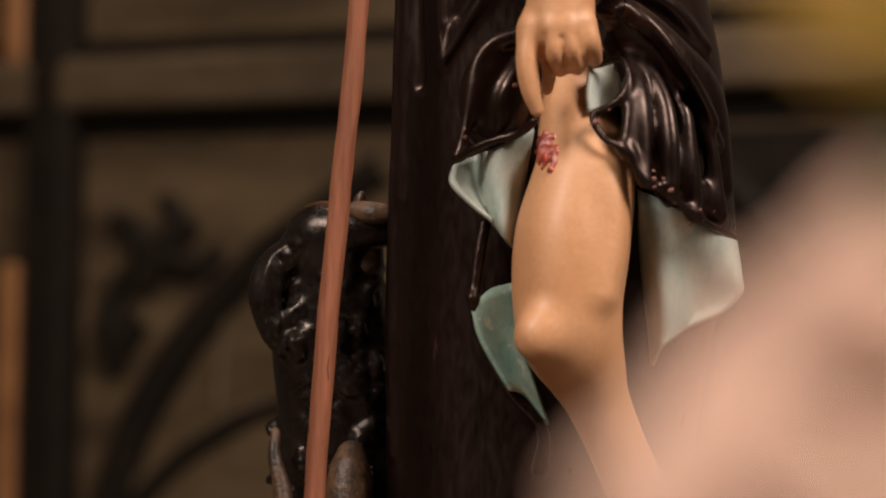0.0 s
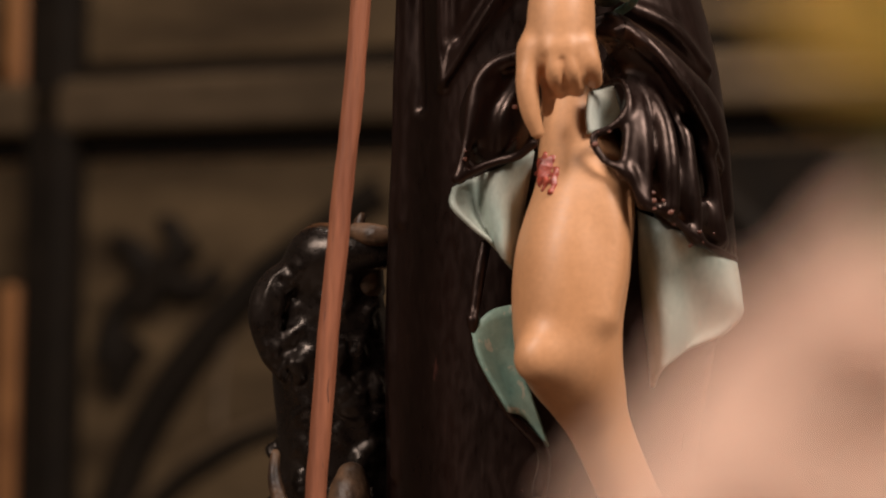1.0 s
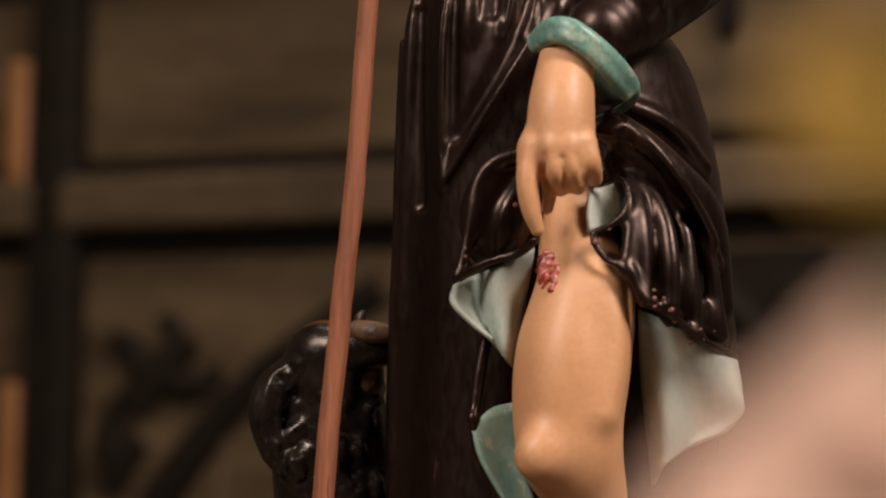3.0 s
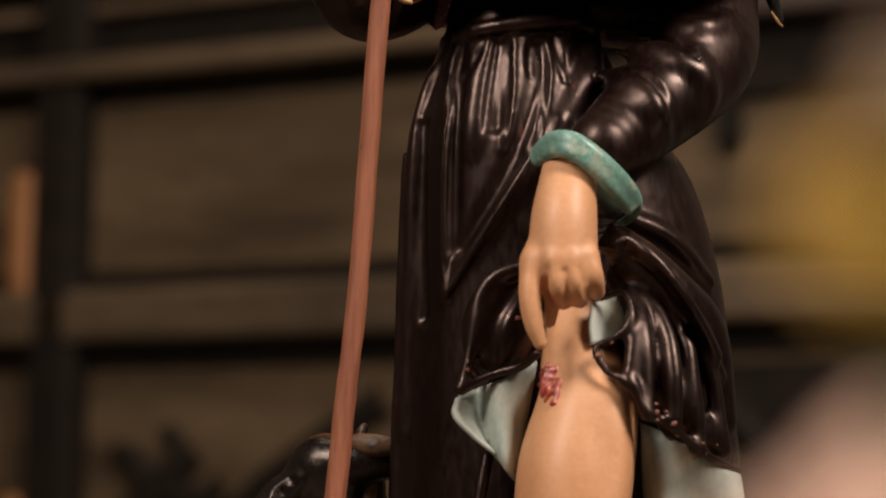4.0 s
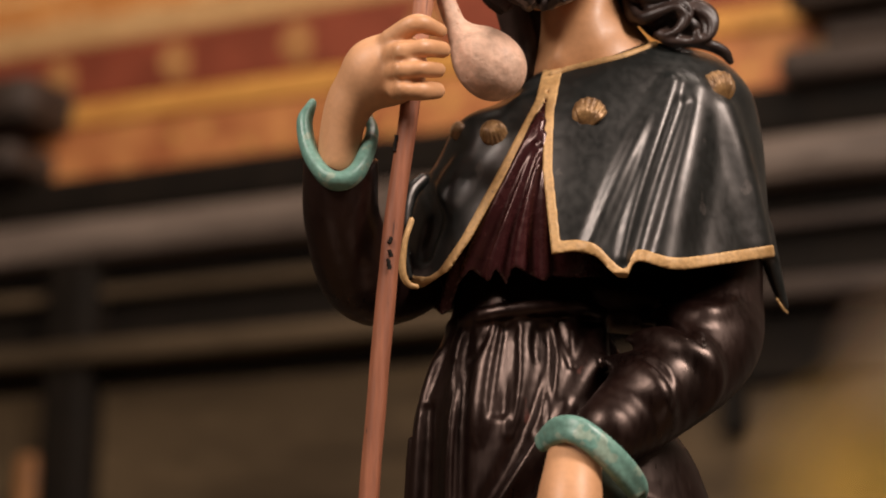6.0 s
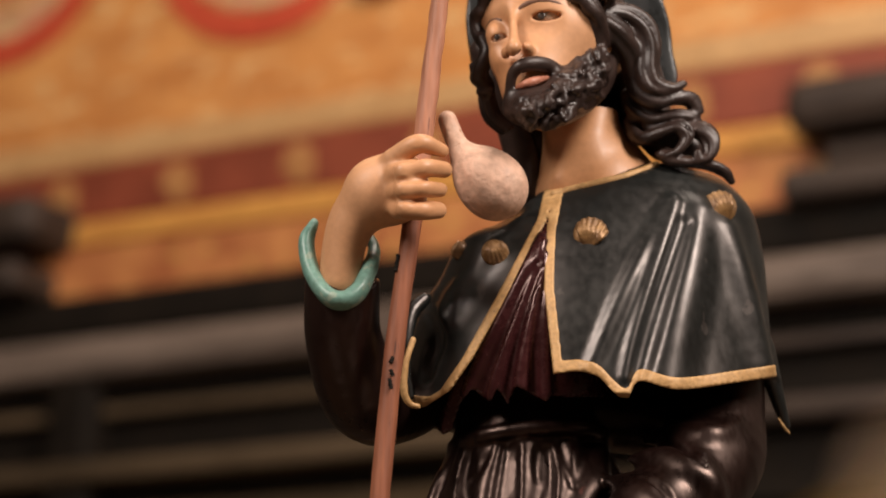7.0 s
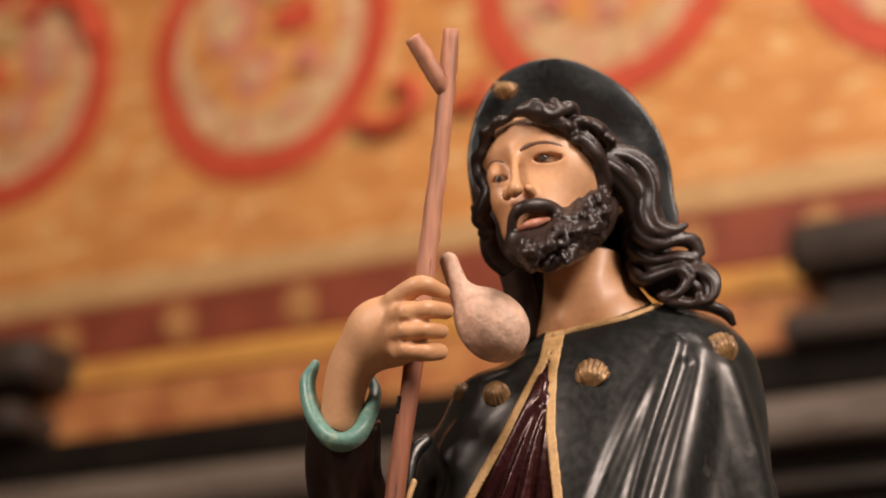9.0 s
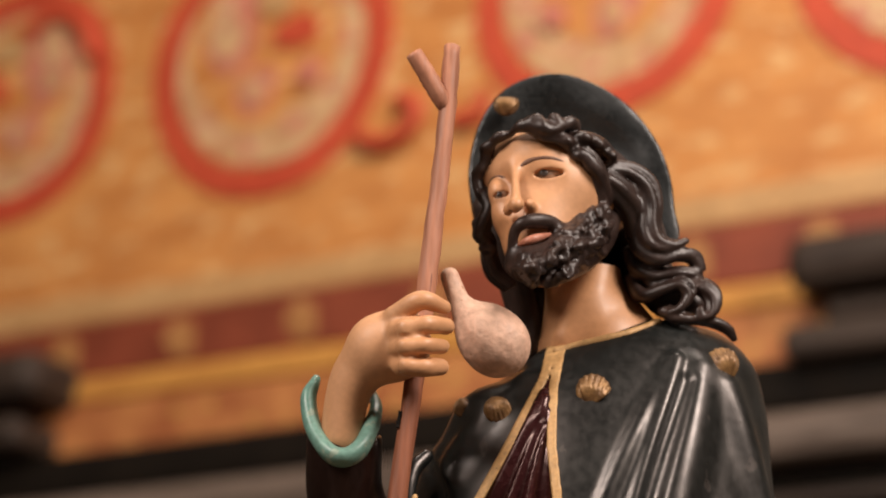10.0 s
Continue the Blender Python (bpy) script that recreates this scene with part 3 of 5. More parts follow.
tagged(part("altar_table", slab(-1.2, 1.2, 0.3, 1.72, 0.0, 1.05, 0.01), ALTAR), "dark wooden altar table below the shelf", "altar", kind="structure")

# ---- the pilgrim statue: one mesh of painted carved wood ----
BASE = (0.0, 2.0, 1.28)
robe = Clay((-0.14, -0.20, -0.012), (0.27, 0.13, 0.86), 0.0018)
robe.loft([(0.6618, 0.0463, 0.0000, 0.0475, 0.0360), (0.6364, 0.0453, 0.0000, 0.0501, 0.0400), (0.6217, 0.0454, 0.0000, 0.0519, 0.0460), (0.6029, 0.0480, 0.0000, 0.0602, 0.0500), (0.5489, 0.0558, 0.0000, 0.0867, 0.0620), (0.5079, 0.0688, 0.0000, 0.1035, 0.0680), (0.4341, 0.0786, 0.0050, 0.1160, 0.0740),
           (0.3490, 0.0820, 0.0100, 0.1228, 0.0780), (0.3003, 0.0834, 0.0120, 0.1251, 0.0800), (0.2270, 0.0758, 0.0160, 0.1178, 0.0800), (0.1129, 0.0705, 0.0200, 0.1089, 0.0850), (0.0036, 0.0753, 0.0200, 0.1097, 0.0900)])
# belt
robe.tube([(-0.0062, -0.0100, 0.6058, 0.0059), (0.0139, -0.0420, 0.6084, 0.0058), (0.0458, -0.0500, 0.6129, 0.0061), (0.0782, -0.0450, 0.6155, 0.0058), (0.0996, -0.0200, 0.6169, 0.0058)], 0.003)
# raised arm's sleeve
robe.tube([(-0.0885, -0.0850, 0.7050, 0.0266), (-0.0867, -0.0700, 0.6697, 0.0272), (-0.0719, -0.0350, 0.6366, 0.0306), (-0.0480, -0.0100, 0.6362, 0.0276), (-0.0117, 0.0100, 0.6625, 0.0253)], 0.01)
robe.lump((-0.0848, -0.1000, 0.7299), (0.025, 0.05, 0.034), 0.004, carve=True)
# lowered arm's sleeve
robe.tube([(0.1839, 0.0050, 0.6791, 0.0345), (0.1837, 0.0000, 0.6357, 0.0353), (0.1763, -0.0300, 0.5921, 0.0364), (0.1332, -0.0750, 0.5465, 0.0324), (0.1026, -0.1000, 0.5180, 0.0247)], 0.008)
for pts in ([(0.1260, 0.0000, 0.6145, 0.0049), (0.1490, 0.0000, 0.6218, 0.0070), (0.1720, 0.0000, 0.6224, 0.0074), (0.1967, 0.0000, 0.6273, 0.0049)], [(0.1179, 0.0000, 0.6026, 0.0049), (0.1409, 0.0000, 0.6040, 0.0074), (0.1648, 0.0000, 0.5963, 0.0070), (0.1764, 0.0000, 0.5832, 0.0049)], [(0.0935, 0.0000, 0.5877, 0.0049), (0.1231, 0.0000, 0.5818, 0.0082), (0.1446, 0.0000, 0.5658, 0.0082), (0.1497, 0.0000, 0.5431, 0.0053)], [(0.1738, 0.0000, 0.6040, 0.0049), (0.1830, 0.0000, 0.5792, 0.0074), (0.1782, 0.0000, 0.5542, 0.0053)]):
    robe.ridge(pts, 0.012, sink=-0.45, taper=0.85, n=8, fit=3)
for pts in ([(0.1252, 0.0000, 0.6153, 0.0016), (0.1458, 0.0000, 0.6142, 0.0029), (0.1672, 0.0000, 0.6072, 0.0025), (0.1738, 0.0000, 0.6015, 0.0012)], [(0.1279, 0.0000, 0.5903, 0.0016), (0.1436, 0.0000, 0.5832, 0.0033), (0.1544, 0.0000, 0.5685, 0.0033), (0.1537, 0.0000, 0.5552, 0.0016)]):
    robe.ridge(pts, 0.004, 0.0, True, sink=0.0, taper=0.9, n=8, fit=2)
robe.tube([(0.0750, 0.0100, 0.6371, 0.0249), (0.1127, 0.0160, 0.6351, 0.0249), (0.1463, 0.0200, 0.6283, 0.0208)], 0.010)
# skirt folds below the belt
for pts in ([(0.0218, 0.0000, 0.6064, 0.0034), (0.0154, 0.0000, 0.5645, 0.0059), (0.0142, 0.0000, 0.5272, 0.0071)], [(-0.0019, 0.0000, 0.5793, 0.0025), (-0.0071, 0.0000, 0.5211, 0.0029), (-0.0070, 0.0000, 0.4676, 0.0024), (-0.0040, 0.0000, 0.4248, 0.0016)],
            [(-0.0160, 0.0000, 0.5887, 0.0038), (-0.0268, 0.0000, 0.5303, 0.0046), (-0.0296, -0.0000, 0.4400, 0.0038), (-0.0310, 0.0000, 0.3262, 0.0034)], [(0.0801, 0.0000, 0.6162, 0.0038), (0.0724, 0.0000, 0.5826, 0.0059), (0.0529, 0.0000, 0.5323, 0.0042)],
            [(0.1007, 0.0000, 0.6126, 0.0042), (0.0930, 0.0000, 0.5831, 0.0071), (0.0770, 0.0000, 0.5536, 0.0059)], [(0.0431, 0.0000, 0.6132, 0.0029), (0.0418, 0.0000, 0.5735, 0.0038), (0.0365, 0.0000, 0.5318, 0.0025)],
            [(0.0771, 0.0000, 0.5494, 0.0038), (0.0454, 0.0000, 0.4991, 0.0042), (0.0217, 0.0000, 0.4662, 0.0042), (-0.0039, 0.0000, 0.4247, 0.0029)],
            [(-0.0362, 0.0000, 0.3463, 0.0025), (-0.0360, 0.0000, 0.2654, 0.0029), (-0.0326, 0.0000, 0.1444, 0.0029)]):
    robe.ridge([(*q[:3], q[3] * 1.3) for q in pts], 0.008, sink=-0.5, taper=0.45, n=8, fit=3)
for pts in ([(0.0329, 0.0000, 0.6067, 0.0025), (0.0301, 0.0000, 0.5482, 0.0034)], [(0.0043, 0.0000, 0.5976, 0.0025), (0.0006, 0.0000, 0.5309, 0.0034), (0.0019, 0.0000, 0.4575, 0.0017)], [(0.0597, 0.0000, 0.6073, 0.0025), (0.0545, 0.0000, 0.5571, 0.0034), (0.0291, 0.0000, 0.4987, 0.0029), (0.0056, -0.0000, 0.4576, 0.0021)],
            [(-0.0231, 0.0000, 0.5469, 0.0025), (-0.0230, 0.0000, 0.4646, 0.0029), (-0.0191, 0.0000, 0.4075, 0.0025)]):
    robe.ridge(pts, 0.008, 0.0, True, sink=0.3)
rng = random.Random(21)
for i in range(8):
    x = -0.006 + 0.085 * (i + rng.uniform(0, 0.8)) / 8
    top, long = 0.612 + rng.uniform(-0.004, 0.002), rng.uniform(0.025, 0.075)
    lean = (x - 0.05) * 0.35 + rng.uniform(-0.004, 0.004)
    robe.ridge([(x, 0, top, 0.0014), (x + lean * 0.5, 0, top - long / 2, 0.0026), (x + lean, 0, top - long, 0.0014)], 0.005, 0.0, True, sink=0.6, taper=0.6)
for pts in ([(0.1485, 0.0000, 0.4470, 0.0025), (0.1711, 0.0000, 0.4271, 0.0029), (0.1907, 0.0000, 0.3868, 0.0025)], [(0.1448, 0.0000, 0.4225, 0.0021), (0.1675, 0.0000, 0.3945, 0.0025), (0.1823, 0.0000, 0.3501, 0.0025)]):
    robe.ridge(pts, 0.005, 0.0, True, sink=0.2)
robe.tube([(-0.0351, -0.0200, 0.5210, 0.0020), (-0.0366, -0.0180, 0.4485, 0.0024), (-0.0371, -0.0140, 0.3844, 0.0024), (-0.0368, -0.0120, 0.3200, 0.0024), (-0.0354, -0.0100, 0.2236, 0.0024)], 0.004, n=8)
for pts in ([(-0.0025, 0.0000, 0.5710, 0.0016), (-0.0071, 0.0000, 0.5211, 0.0020), (-0.0070, 0.0000, 0.4676, 0.0020), (-0.0040, 0.0000, 0.4244, 0.0016)], [(-0.0031, 0.0000, 0.4244, 0.0016), (0.0140, 0.0000, 0.4534, 0.0024), (0.0384, 0.0000, 0.4949, 0.0024), (0.0590, 0.0000, 0.5301, 0.0016)]):
    robe.ridge(pts, 0.004, sink=-0.1, taper=0.5, n=8, fit=3)
# gathered cloth held by the lowered hand: left lap
robe.lump((0.0341, -0.0910, 0.3929), (0.026, 0.022, 0.038), 0.01, (0, 8, 0))
robe.tube([(0.0504, -0.1050, 0.4335, 0.0060), (0.0302, -0.1050, 0.4262, 0.0052), (0.0189, -0.1060, 0.4098, 0.0044), (0.0141, -0.1090, 0.3748, 0.0040), (0.0084, -0.1120, 0.3496, 0.0036)], 0.008)
robe.tube([(0.0069, -0.1120, 0.3476, 0.0028), (0.0286, -0.1100, 0.3589, 0.0032), (0.0475, -0.1150, 0.3642, 0.0032), (0.0585, -0.1250, 0.3724, 0.0032)], 0.006)
robe.ridge([(0.0454, 0.0000, 0.4289, 0.0029), (0.0316, 0.0000, 0.4043, 0.0034), (0.0301, -0.0000, 0.3759, 0.0025)], 0.008, 0.0, True)
robe.tube([(0.0272, -0.0850, 0.3052, 0.0044), (0.0236, -0.0880, 0.2837, 0.0044), (0.0202, -0.0920, 0.2546, 0.0036)], 0.006)
robe.tube([(0.0194, -0.0950, 0.2526, 0.0028), (0.0233, -0.0920, 0.2296, 0.0028), (0.0452, -0.0900, 0.1915, 0.0036), (0.0688, -0.0900, 0.1649, 0.0040), (0.0673, -0.0900, 0.1380, 0.0056)], 0.008)
# gathered cloth: right swag and its hanging pleats
robe.tube([(0.1056, -0.1000, 0.4538, 0.0096), (0.1228, -0.1050, 0.4439, 0.0135), (0.1509, -0.0950, 0.4184, 0.0168), (0.1733, -0.0700, 0.3925, 0.0187), (0.1866, -0.0500, 0.3352, 0.0147)], 0.014)
robe.tube([(0.1124, -0.0980, 0.4276, 0.0072), (0.1260, -0.1020, 0.4005, 0.0120), (0.1371, -0.1160, 0.3649, 0.0142), (0.1575, -0.1060, 0.3315, 0.0159), (0.1822, -0.0700, 0.3125, 0.0138)], 0.012)
for pts in ([(0.1168, -0.1120, 0.4115, 0.0038), (0.1215, -0.1340, 0.3848, 0.0047), (0.1195, -0.1430, 0.3519, 0.0047)], [(0.1210, -0.1040, 0.4221, 0.0038), (0.1306, -0.1320, 0.3870, 0.0047), (0.1319, -0.1420, 0.3334, 0.0053)],
            [(0.1265, -0.1000, 0.4284, 0.0038), (0.1444, -0.1240, 0.3937, 0.0047), (0.1496, -0.1360, 0.3624, 0.0058), (0.1503, -0.1380, 0.3302, 0.0058)], [(0.1329, -0.0960, 0.4309, 0.0038), (0.1568, -0.1120, 0.3931, 0.0049), (0.1636, -0.1200, 0.3543, 0.0058), (0.1672, -0.1200, 0.3125, 0.0058)],
            [(0.1497, -0.0900, 0.4240, 0.0038), (0.1752, -0.0940, 0.3776, 0.0054), (0.1869, -0.0900, 0.3123, 0.0059)]):
    robe.tube(pts, 0.010, n=8)
robe.tube([(0.1024, -0.1120, 0.4501, 0.0040), (0.1202, -0.1220, 0.4454, 0.0043), (0.1374, -0.1240, 0.4309, 0.0047), (0.1574, -0.1160, 0.4092, 0.0047), (0.1746, -0.0980, 0.3889, 0.0044), (0.1874, -0.0780, 0.3616, 0.0036)], 0.006, n=8)
for pts in ([(0.1152, 0.0000, 0.4744, 0.0038), (0.1418, 0.0000, 0.4565, 0.0042), (0.1727, 0.0000, 0.4164, 0.0042), (0.1907, 0.0000, 0.3827, 0.0034)], [(0.1252, 0.0000, 0.4828, 0.0050), (0.1580, 0.0000, 0.4671, 0.0059), (0.1847, 0.0000, 0.4371, 0.0042)]):
    robe.ridge(pts, 0.008, 0.002)
robe.ridge([(0.1255, 0.0000, 0.4603, 0.0025), (0.1543, 0.0000, 0.4323, 0.0034), (0.1791, 0.0000, 0.3881, 0.0034)], 0.008, 0.0, True)
robe.tube([(0.1240, -0.0700, 0.4186, 0.0156), (0.1397, -0.0750, 0.3910, 0.0195), (0.1544, -0.0720, 0.3602, 0.0203), (0.1664, -0.0640, 0.3335, 0.0165)], 0.010)
# hem roll beside the knee
robe.tube([(0.0983, -0.1150, 0.4110, 0.0018), (0.1167, -0.1250, 0.4153, 0.0021), (0.1208, -0.1350, 0.3973, 0.0023), (0.1108, -0.1350, 0.3838, 0.0026), (0.0977, -0.1350, 0.3760, 0.0029), (0.1052, -0.1400, 0.3607, 0.0026), (0.1209, -0.1450, 0.3519, 0.0026), (0.1298, -0.1450, 0.3344, 0.0026), (0.1495, -0.1350, 0.3240, 0.0029), (0.1718, -0.1200, 0.3081, 0.0029), (0.1974, -0.0950, 0.2981, 0.0027)], 0.006)

tunic = Clay((-0.03, -0.12, 0.56), (0.20, 0.07, 0.86), 0.0017)
tunic.loft([(0.6000, 0.0405, 0.0000, 0.0630, 0.0620), (0.6363, 0.0426, 0.0000, 0.0610, 0.0720), (0.6959, 0.0497, 0.0000, 0.0581, 0.0770), (0.7451, 0.0611, 0.0000, 0.0480, 0.0680), (0.7759, 0.0714, 0.0000, 0.0314, 0.0500), (0.7891, 0.0754, 0.0000, 0.0231, 0.0300)])
for pts in ([(0.0536, 0.0000, 0.7688, 0.0025), (0.0312, 0.0000, 0.7185, 0.0042), (0.0115, 0.0000, 0.6732, 0.0054), (0.0022, 0.0000, 0.6456, 0.0054)], [(0.0553, 0.0000, 0.7645, 0.0025), (0.0412, 0.0000, 0.7188, 0.0042), (0.0263, 0.0000, 0.6737, 0.0054), (0.0205, 0.0000, 0.6419, 0.0054)], [(0.0572, 0.0000, 0.7537, 0.0025), (0.0500, 0.0000, 0.7148, 0.0042), (0.0428, 0.0000, 0.6783, 0.0054), (0.0401, 0.0000, 0.6466, 0.0058)], [(0.0600, 0.0000, 0.7365, 0.0021), (0.0581, 0.0000, 0.7022, 0.0037), (0.0591, 0.0000, 0.6471, 0.0049)], [(0.0062, 0.0000, 0.6837, 0.0033), (-0.0046, 0.0000, 0.6538, 0.0050), (-0.0135, 0.0000, 0.6200, 0.0041)]):
    tunic.ridge(pts, 0.004, sink=0.1, n=8, fit=3)
for pts in ([(0.0506, 0.0000, 0.7492, 0.0017), (0.0330, 0.0000, 0.7100, 0.0025), (0.0113, 0.0000, 0.6458, 0.0033)], [(0.0536, 0.0000, 0.7449, 0.0017), (0.0390, 0.0000, 0.7016, 0.0025), (0.0303, 0.0000, 0.6421, 0.0033)], [(0.0563, 0.0000, 0.7321, 0.0017), (0.0492, 0.0000, 0.6891, 0.0025), (0.0509, 0.0000, 0.6427, 0.0033)]):
    tunic.ridge(pts, 0.003, 0.0, True, sink=0.3, n=8, fit=3)

sx, sz, gx, gy, gz = tunic.seen()
frill = np.array([(p[0], p[2]) for p in ((-0.0210, 0.0000, 0.6219), (-0.0151, 0.0000, 0.6166), (-0.0086, 0.0000, 0.6201), (-0.0026, 0.0000, 0.6412), (0.0054, 0.0000, 0.6515), (0.0188, 0.0000, 0.6418), (0.0235, 0.0000, 0.6520), (0.0320, 0.0000, 0.6397), (0.0367, 0.0000, 0.6549), (0.0483, 0.0000, 0.6485), (0.0600, 0.0000, 0.6429), (0.0632, 0.0000, 0.6481), (0.0731, 0.0000, 0.6467), (0.0937, 0.0000, 0.6481))])
tunic.f = np.maximum(tunic.f, np.interp(sx, frill[:, 0], frill[:, 1]) - sz).astype(np.float32)

# cape with its open front
cape = Clay((-0.06, -0.13, 0.60), (0.27, 0.125, 0.85), 0.0014)
cape.loft([(0.8279, 0.1346, 0.0100, 0.0148, 0.0120), (0.8184, 0.1299, 0.0080, 0.0524, 0.0340), (0.8070, 0.1280, 0.0040, 0.0695, 0.0460), (0.7905, 0.1245, 0.0000, 0.0847, 0.0550), (0.7729, 0.1171, 0.0000, 0.0979, 0.0630), (0.7463, 0.1049, 0.0000, 0.1143, 0.0740), (0.7117, 0.0945, 0.0000, 0.1271, 0.0840), (0.6776, 0.0912, 0.0000, 0.1335, 0.0900), (0.6313, 0.0918, 0.0000, 0.1393, 0.0960)])
for pts in ([(0.1695, 0.0000, 0.7872, 0.0084), (0.1616, 0.0000, 0.7479, 0.0113), (0.1535, 0.0000, 0.7090, 0.0116), (0.1455, 0.0000, 0.6621, 0.0099)], [(0.1900, 0.0000, 0.7764, 0.0038), (0.2025, 0.0000, 0.7318, 0.0054), (0.2156, 0.0000, 0.6767, 0.0058)], [(0.0396, 0.0000, 0.7771, 0.0042), (0.0089, 0.0000, 0.7437, 0.0058), (-0.0151, 0.0000, 0.7044, 0.0050)]):
    cape.ridge(pts, 0.020, sink=-0.55, n=10, fit=3)
for pts in ([(0.1497, 0.0000, 0.7988, 0.0038), (0.1307, 0.0000, 0.7600, 0.0046), (0.1135, 0.0000, 0.7229, 0.0050), (0.0925, 0.0000, 0.6712, 0.0045)], [(0.1531, 0.0000, 0.7972, 0.0029), (0.1416, 0.0000, 0.7538, 0.0038), (0.1278, 0.0000, 0.7083, 0.0042), (0.1166, 0.0000, 0.6634, 0.0045)]):
    cape.ridge(pts, 0.009, sink=-0.3, taper=0.5, n=10, fit=3)
cape.ridge([(0.1607, 0.0000, 0.7826, 0.0025), (0.1491, 0.0000, 0.7454, 0.0038), (0.1361, 0.0000, 0.7022, 0.0046), (0.1257, 0.0000, 0.6595, 0.0045)], 0.010, 0.0, True, sink=0.35, taper=0.6, n=10, fit=3)
cape.ridge([(-0.0311, 0.0000, 0.7147, 0.0042), (-0.0246, 0.0000, 0.6892, 0.0084), (-0.0296, 0.0000, 0.6637, 0.0067)], 0.007, 0.0, True, sink=0.3, n=8)
cape.lump((0.0121, -0.0180, 0.7427), (0.026, 0.034, 0.022), 0.014, (0, -35, 0))
sx, sz, gx, gy, gz = cape.seen()
# edges of the open front and the hem
lx = np.array(sorted([(p[2], p[0]) for p in ((0.0614, 0.0000, 0.8026), (0.0563, 0.0000, 0.7806), (0.0322, 0.0000, 0.7306), (0.0044, 0.0000, 0.6752), (-0.0115, 0.0000, 0.6502), (-0.0297, 0.0000, 0.6371), (-0.0743, 0.0000, 0.6183))]))
rx = np.array(sorted([(p[2], p[0]) for p in ((0.0630, 0.0000, 0.8027), (0.0577, 0.0000, 0.7710), (0.0576, 0.0000, 0.7278), (0.0654, 0.0000, 0.6650), (0.0670, -0.0000, 0.6180))]))
wedge = np.maximum(np.interp(sz, lx[:, 0], lx[:, 1]) - sx, sx - np.interp(sz, rx[:, 0], rx[:, 1]))
wedge = np.maximum(wedge, gy + 0.02)
cape.f = np.maximum(cape.f, -wedge).astype(np.float32)
hem = np.array([(p[0], p[2]) for p in ((-0.0547, 0.0000, 0.6482), (-0.0421, 0.0000, 0.6401), (-0.0297, 0.0000, 0.6371), (-0.0092, 0.0000, 0.6410), (0.0645, 0.0000, 0.6650), (0.0934, 0.0000, 0.6658), (0.1080, -0.0000, 0.6535), (0.1184, 0.0000, 0.6471), (0.1273, 0.0000, 0.6616), (0.1554, 0.0000, 0.6561), (0.1966, 0.0000, 0.6623), (0.2276, 0.0000, 0.6678))])
hem = bend(hem, 6)
hem = hem[np.argsort(hem[:, 0])]
drop = np.interp(sx, hem[:, 0], hem[:, 1]) - sz
drop = np.where(gy > 0.03, drop - 0.03, drop)
cape.f = np.maximum(cape.f, drop).astype(np.float32)
# hollow under the cape
under = Clay(cape.lo, cape.lo + cape.step * (np.array(cape.f.shape) - 1), cape.step)
under.loft([(0.7941, 0.1005, 0.0000, 0.0315, 0.0300), (0.7462, 0.1003, 0.0000, 0.0997, 0.0620), (0.7116, 0.0912, 0.0000, 0.1146, 0.0730), (0.6775, 0.0898, 0.0000, 0.1214, 0.0800), (0.6187, 0.0914, 0.0000, 0.1265, 0.0850)])
cape.f = np.maximum(cape.f, -under.f[:cape.f.shape[0], :cape.f.shape[1], :cape.f.shape[2]])

# gilt border: a flat band just proud of the cape, along the open front and the hem
edge = np.maximum(np.interp(sz, lx[:, 0], lx[:, 1]) - sx, sx - np.interp(sz, rx[:, 0], rx[:, 1]))
border = np.minimum(edge - 0.0064, -drop - 0.0080)
trim = Clay(cape.lo, cape.lo + cape.step * (np.array(cape.f.shape) - 1), cape.step)
trim.f = np.maximum(np.maximum(cape.f - 0.0011, border[:, :, :] * 0.8), gy - 0.03).astype(np.float32)
trim.f[:, :, -1] = 1.0
# rolled end of the cape over the raised arm, and its corner at the back
cape.tube([(-0.0309, -0.0520, 0.7052, 0.0049), (-0.0402, -0.0580, 0.6922, 0.0061), (-0.0427, -0.0620, 0.6705, 0.0048), (-0.0421, -0.0600, 0.6483, 0.0032), (-0.0384, -0.0560, 0.6328, 0.0028)], 0.006, n=8)
cape.tube([(0.2184, -0.0040, 0.6844, 0.0066), (0.2259, 0.0040, 0.6609, 0.0062), (0.2319, 0.0090, 0.6431, 0.0046), (0.2364, 0.0120, 0.6324, 0.0029)], 0.008, n=8)
piping = Clay((-0.06, -0.14, 0.60), (0.275, 0.10, 0.86), 0.0015)
piping.ridge([(0.0627, 0.0000, 0.8009, 0.0034), (0.0857, 0.0000, 0.8082, 0.0034), (0.1150, 0.0000, 0.8164, 0.0034), (0.1382, 0.0000, 0.8259, 0.0029)], 0.003, base=cape, sink=-0.45, fit=0)
piping.tube([(0.2295, 0.0060, 0.6369, 0.0010), (0.2341, 0.0100, 0.6311, 0.0014), (0.2391, 0.0140, 0.6270, 0.0010)], 0.003, n=8)
piping.tube([(-0.0325, -0.0640, 0.6239, 0.0020), (-0.0389, -0.0660, 0.6257, 0.0024), (-0.0431, -0.0700, 0.6346, 0.0028), (-0.0420, -0.0740, 0.6533, 0.0024), (-0.0377, -0.0720, 0.6703, 0.0024)], 0.003, n=8)

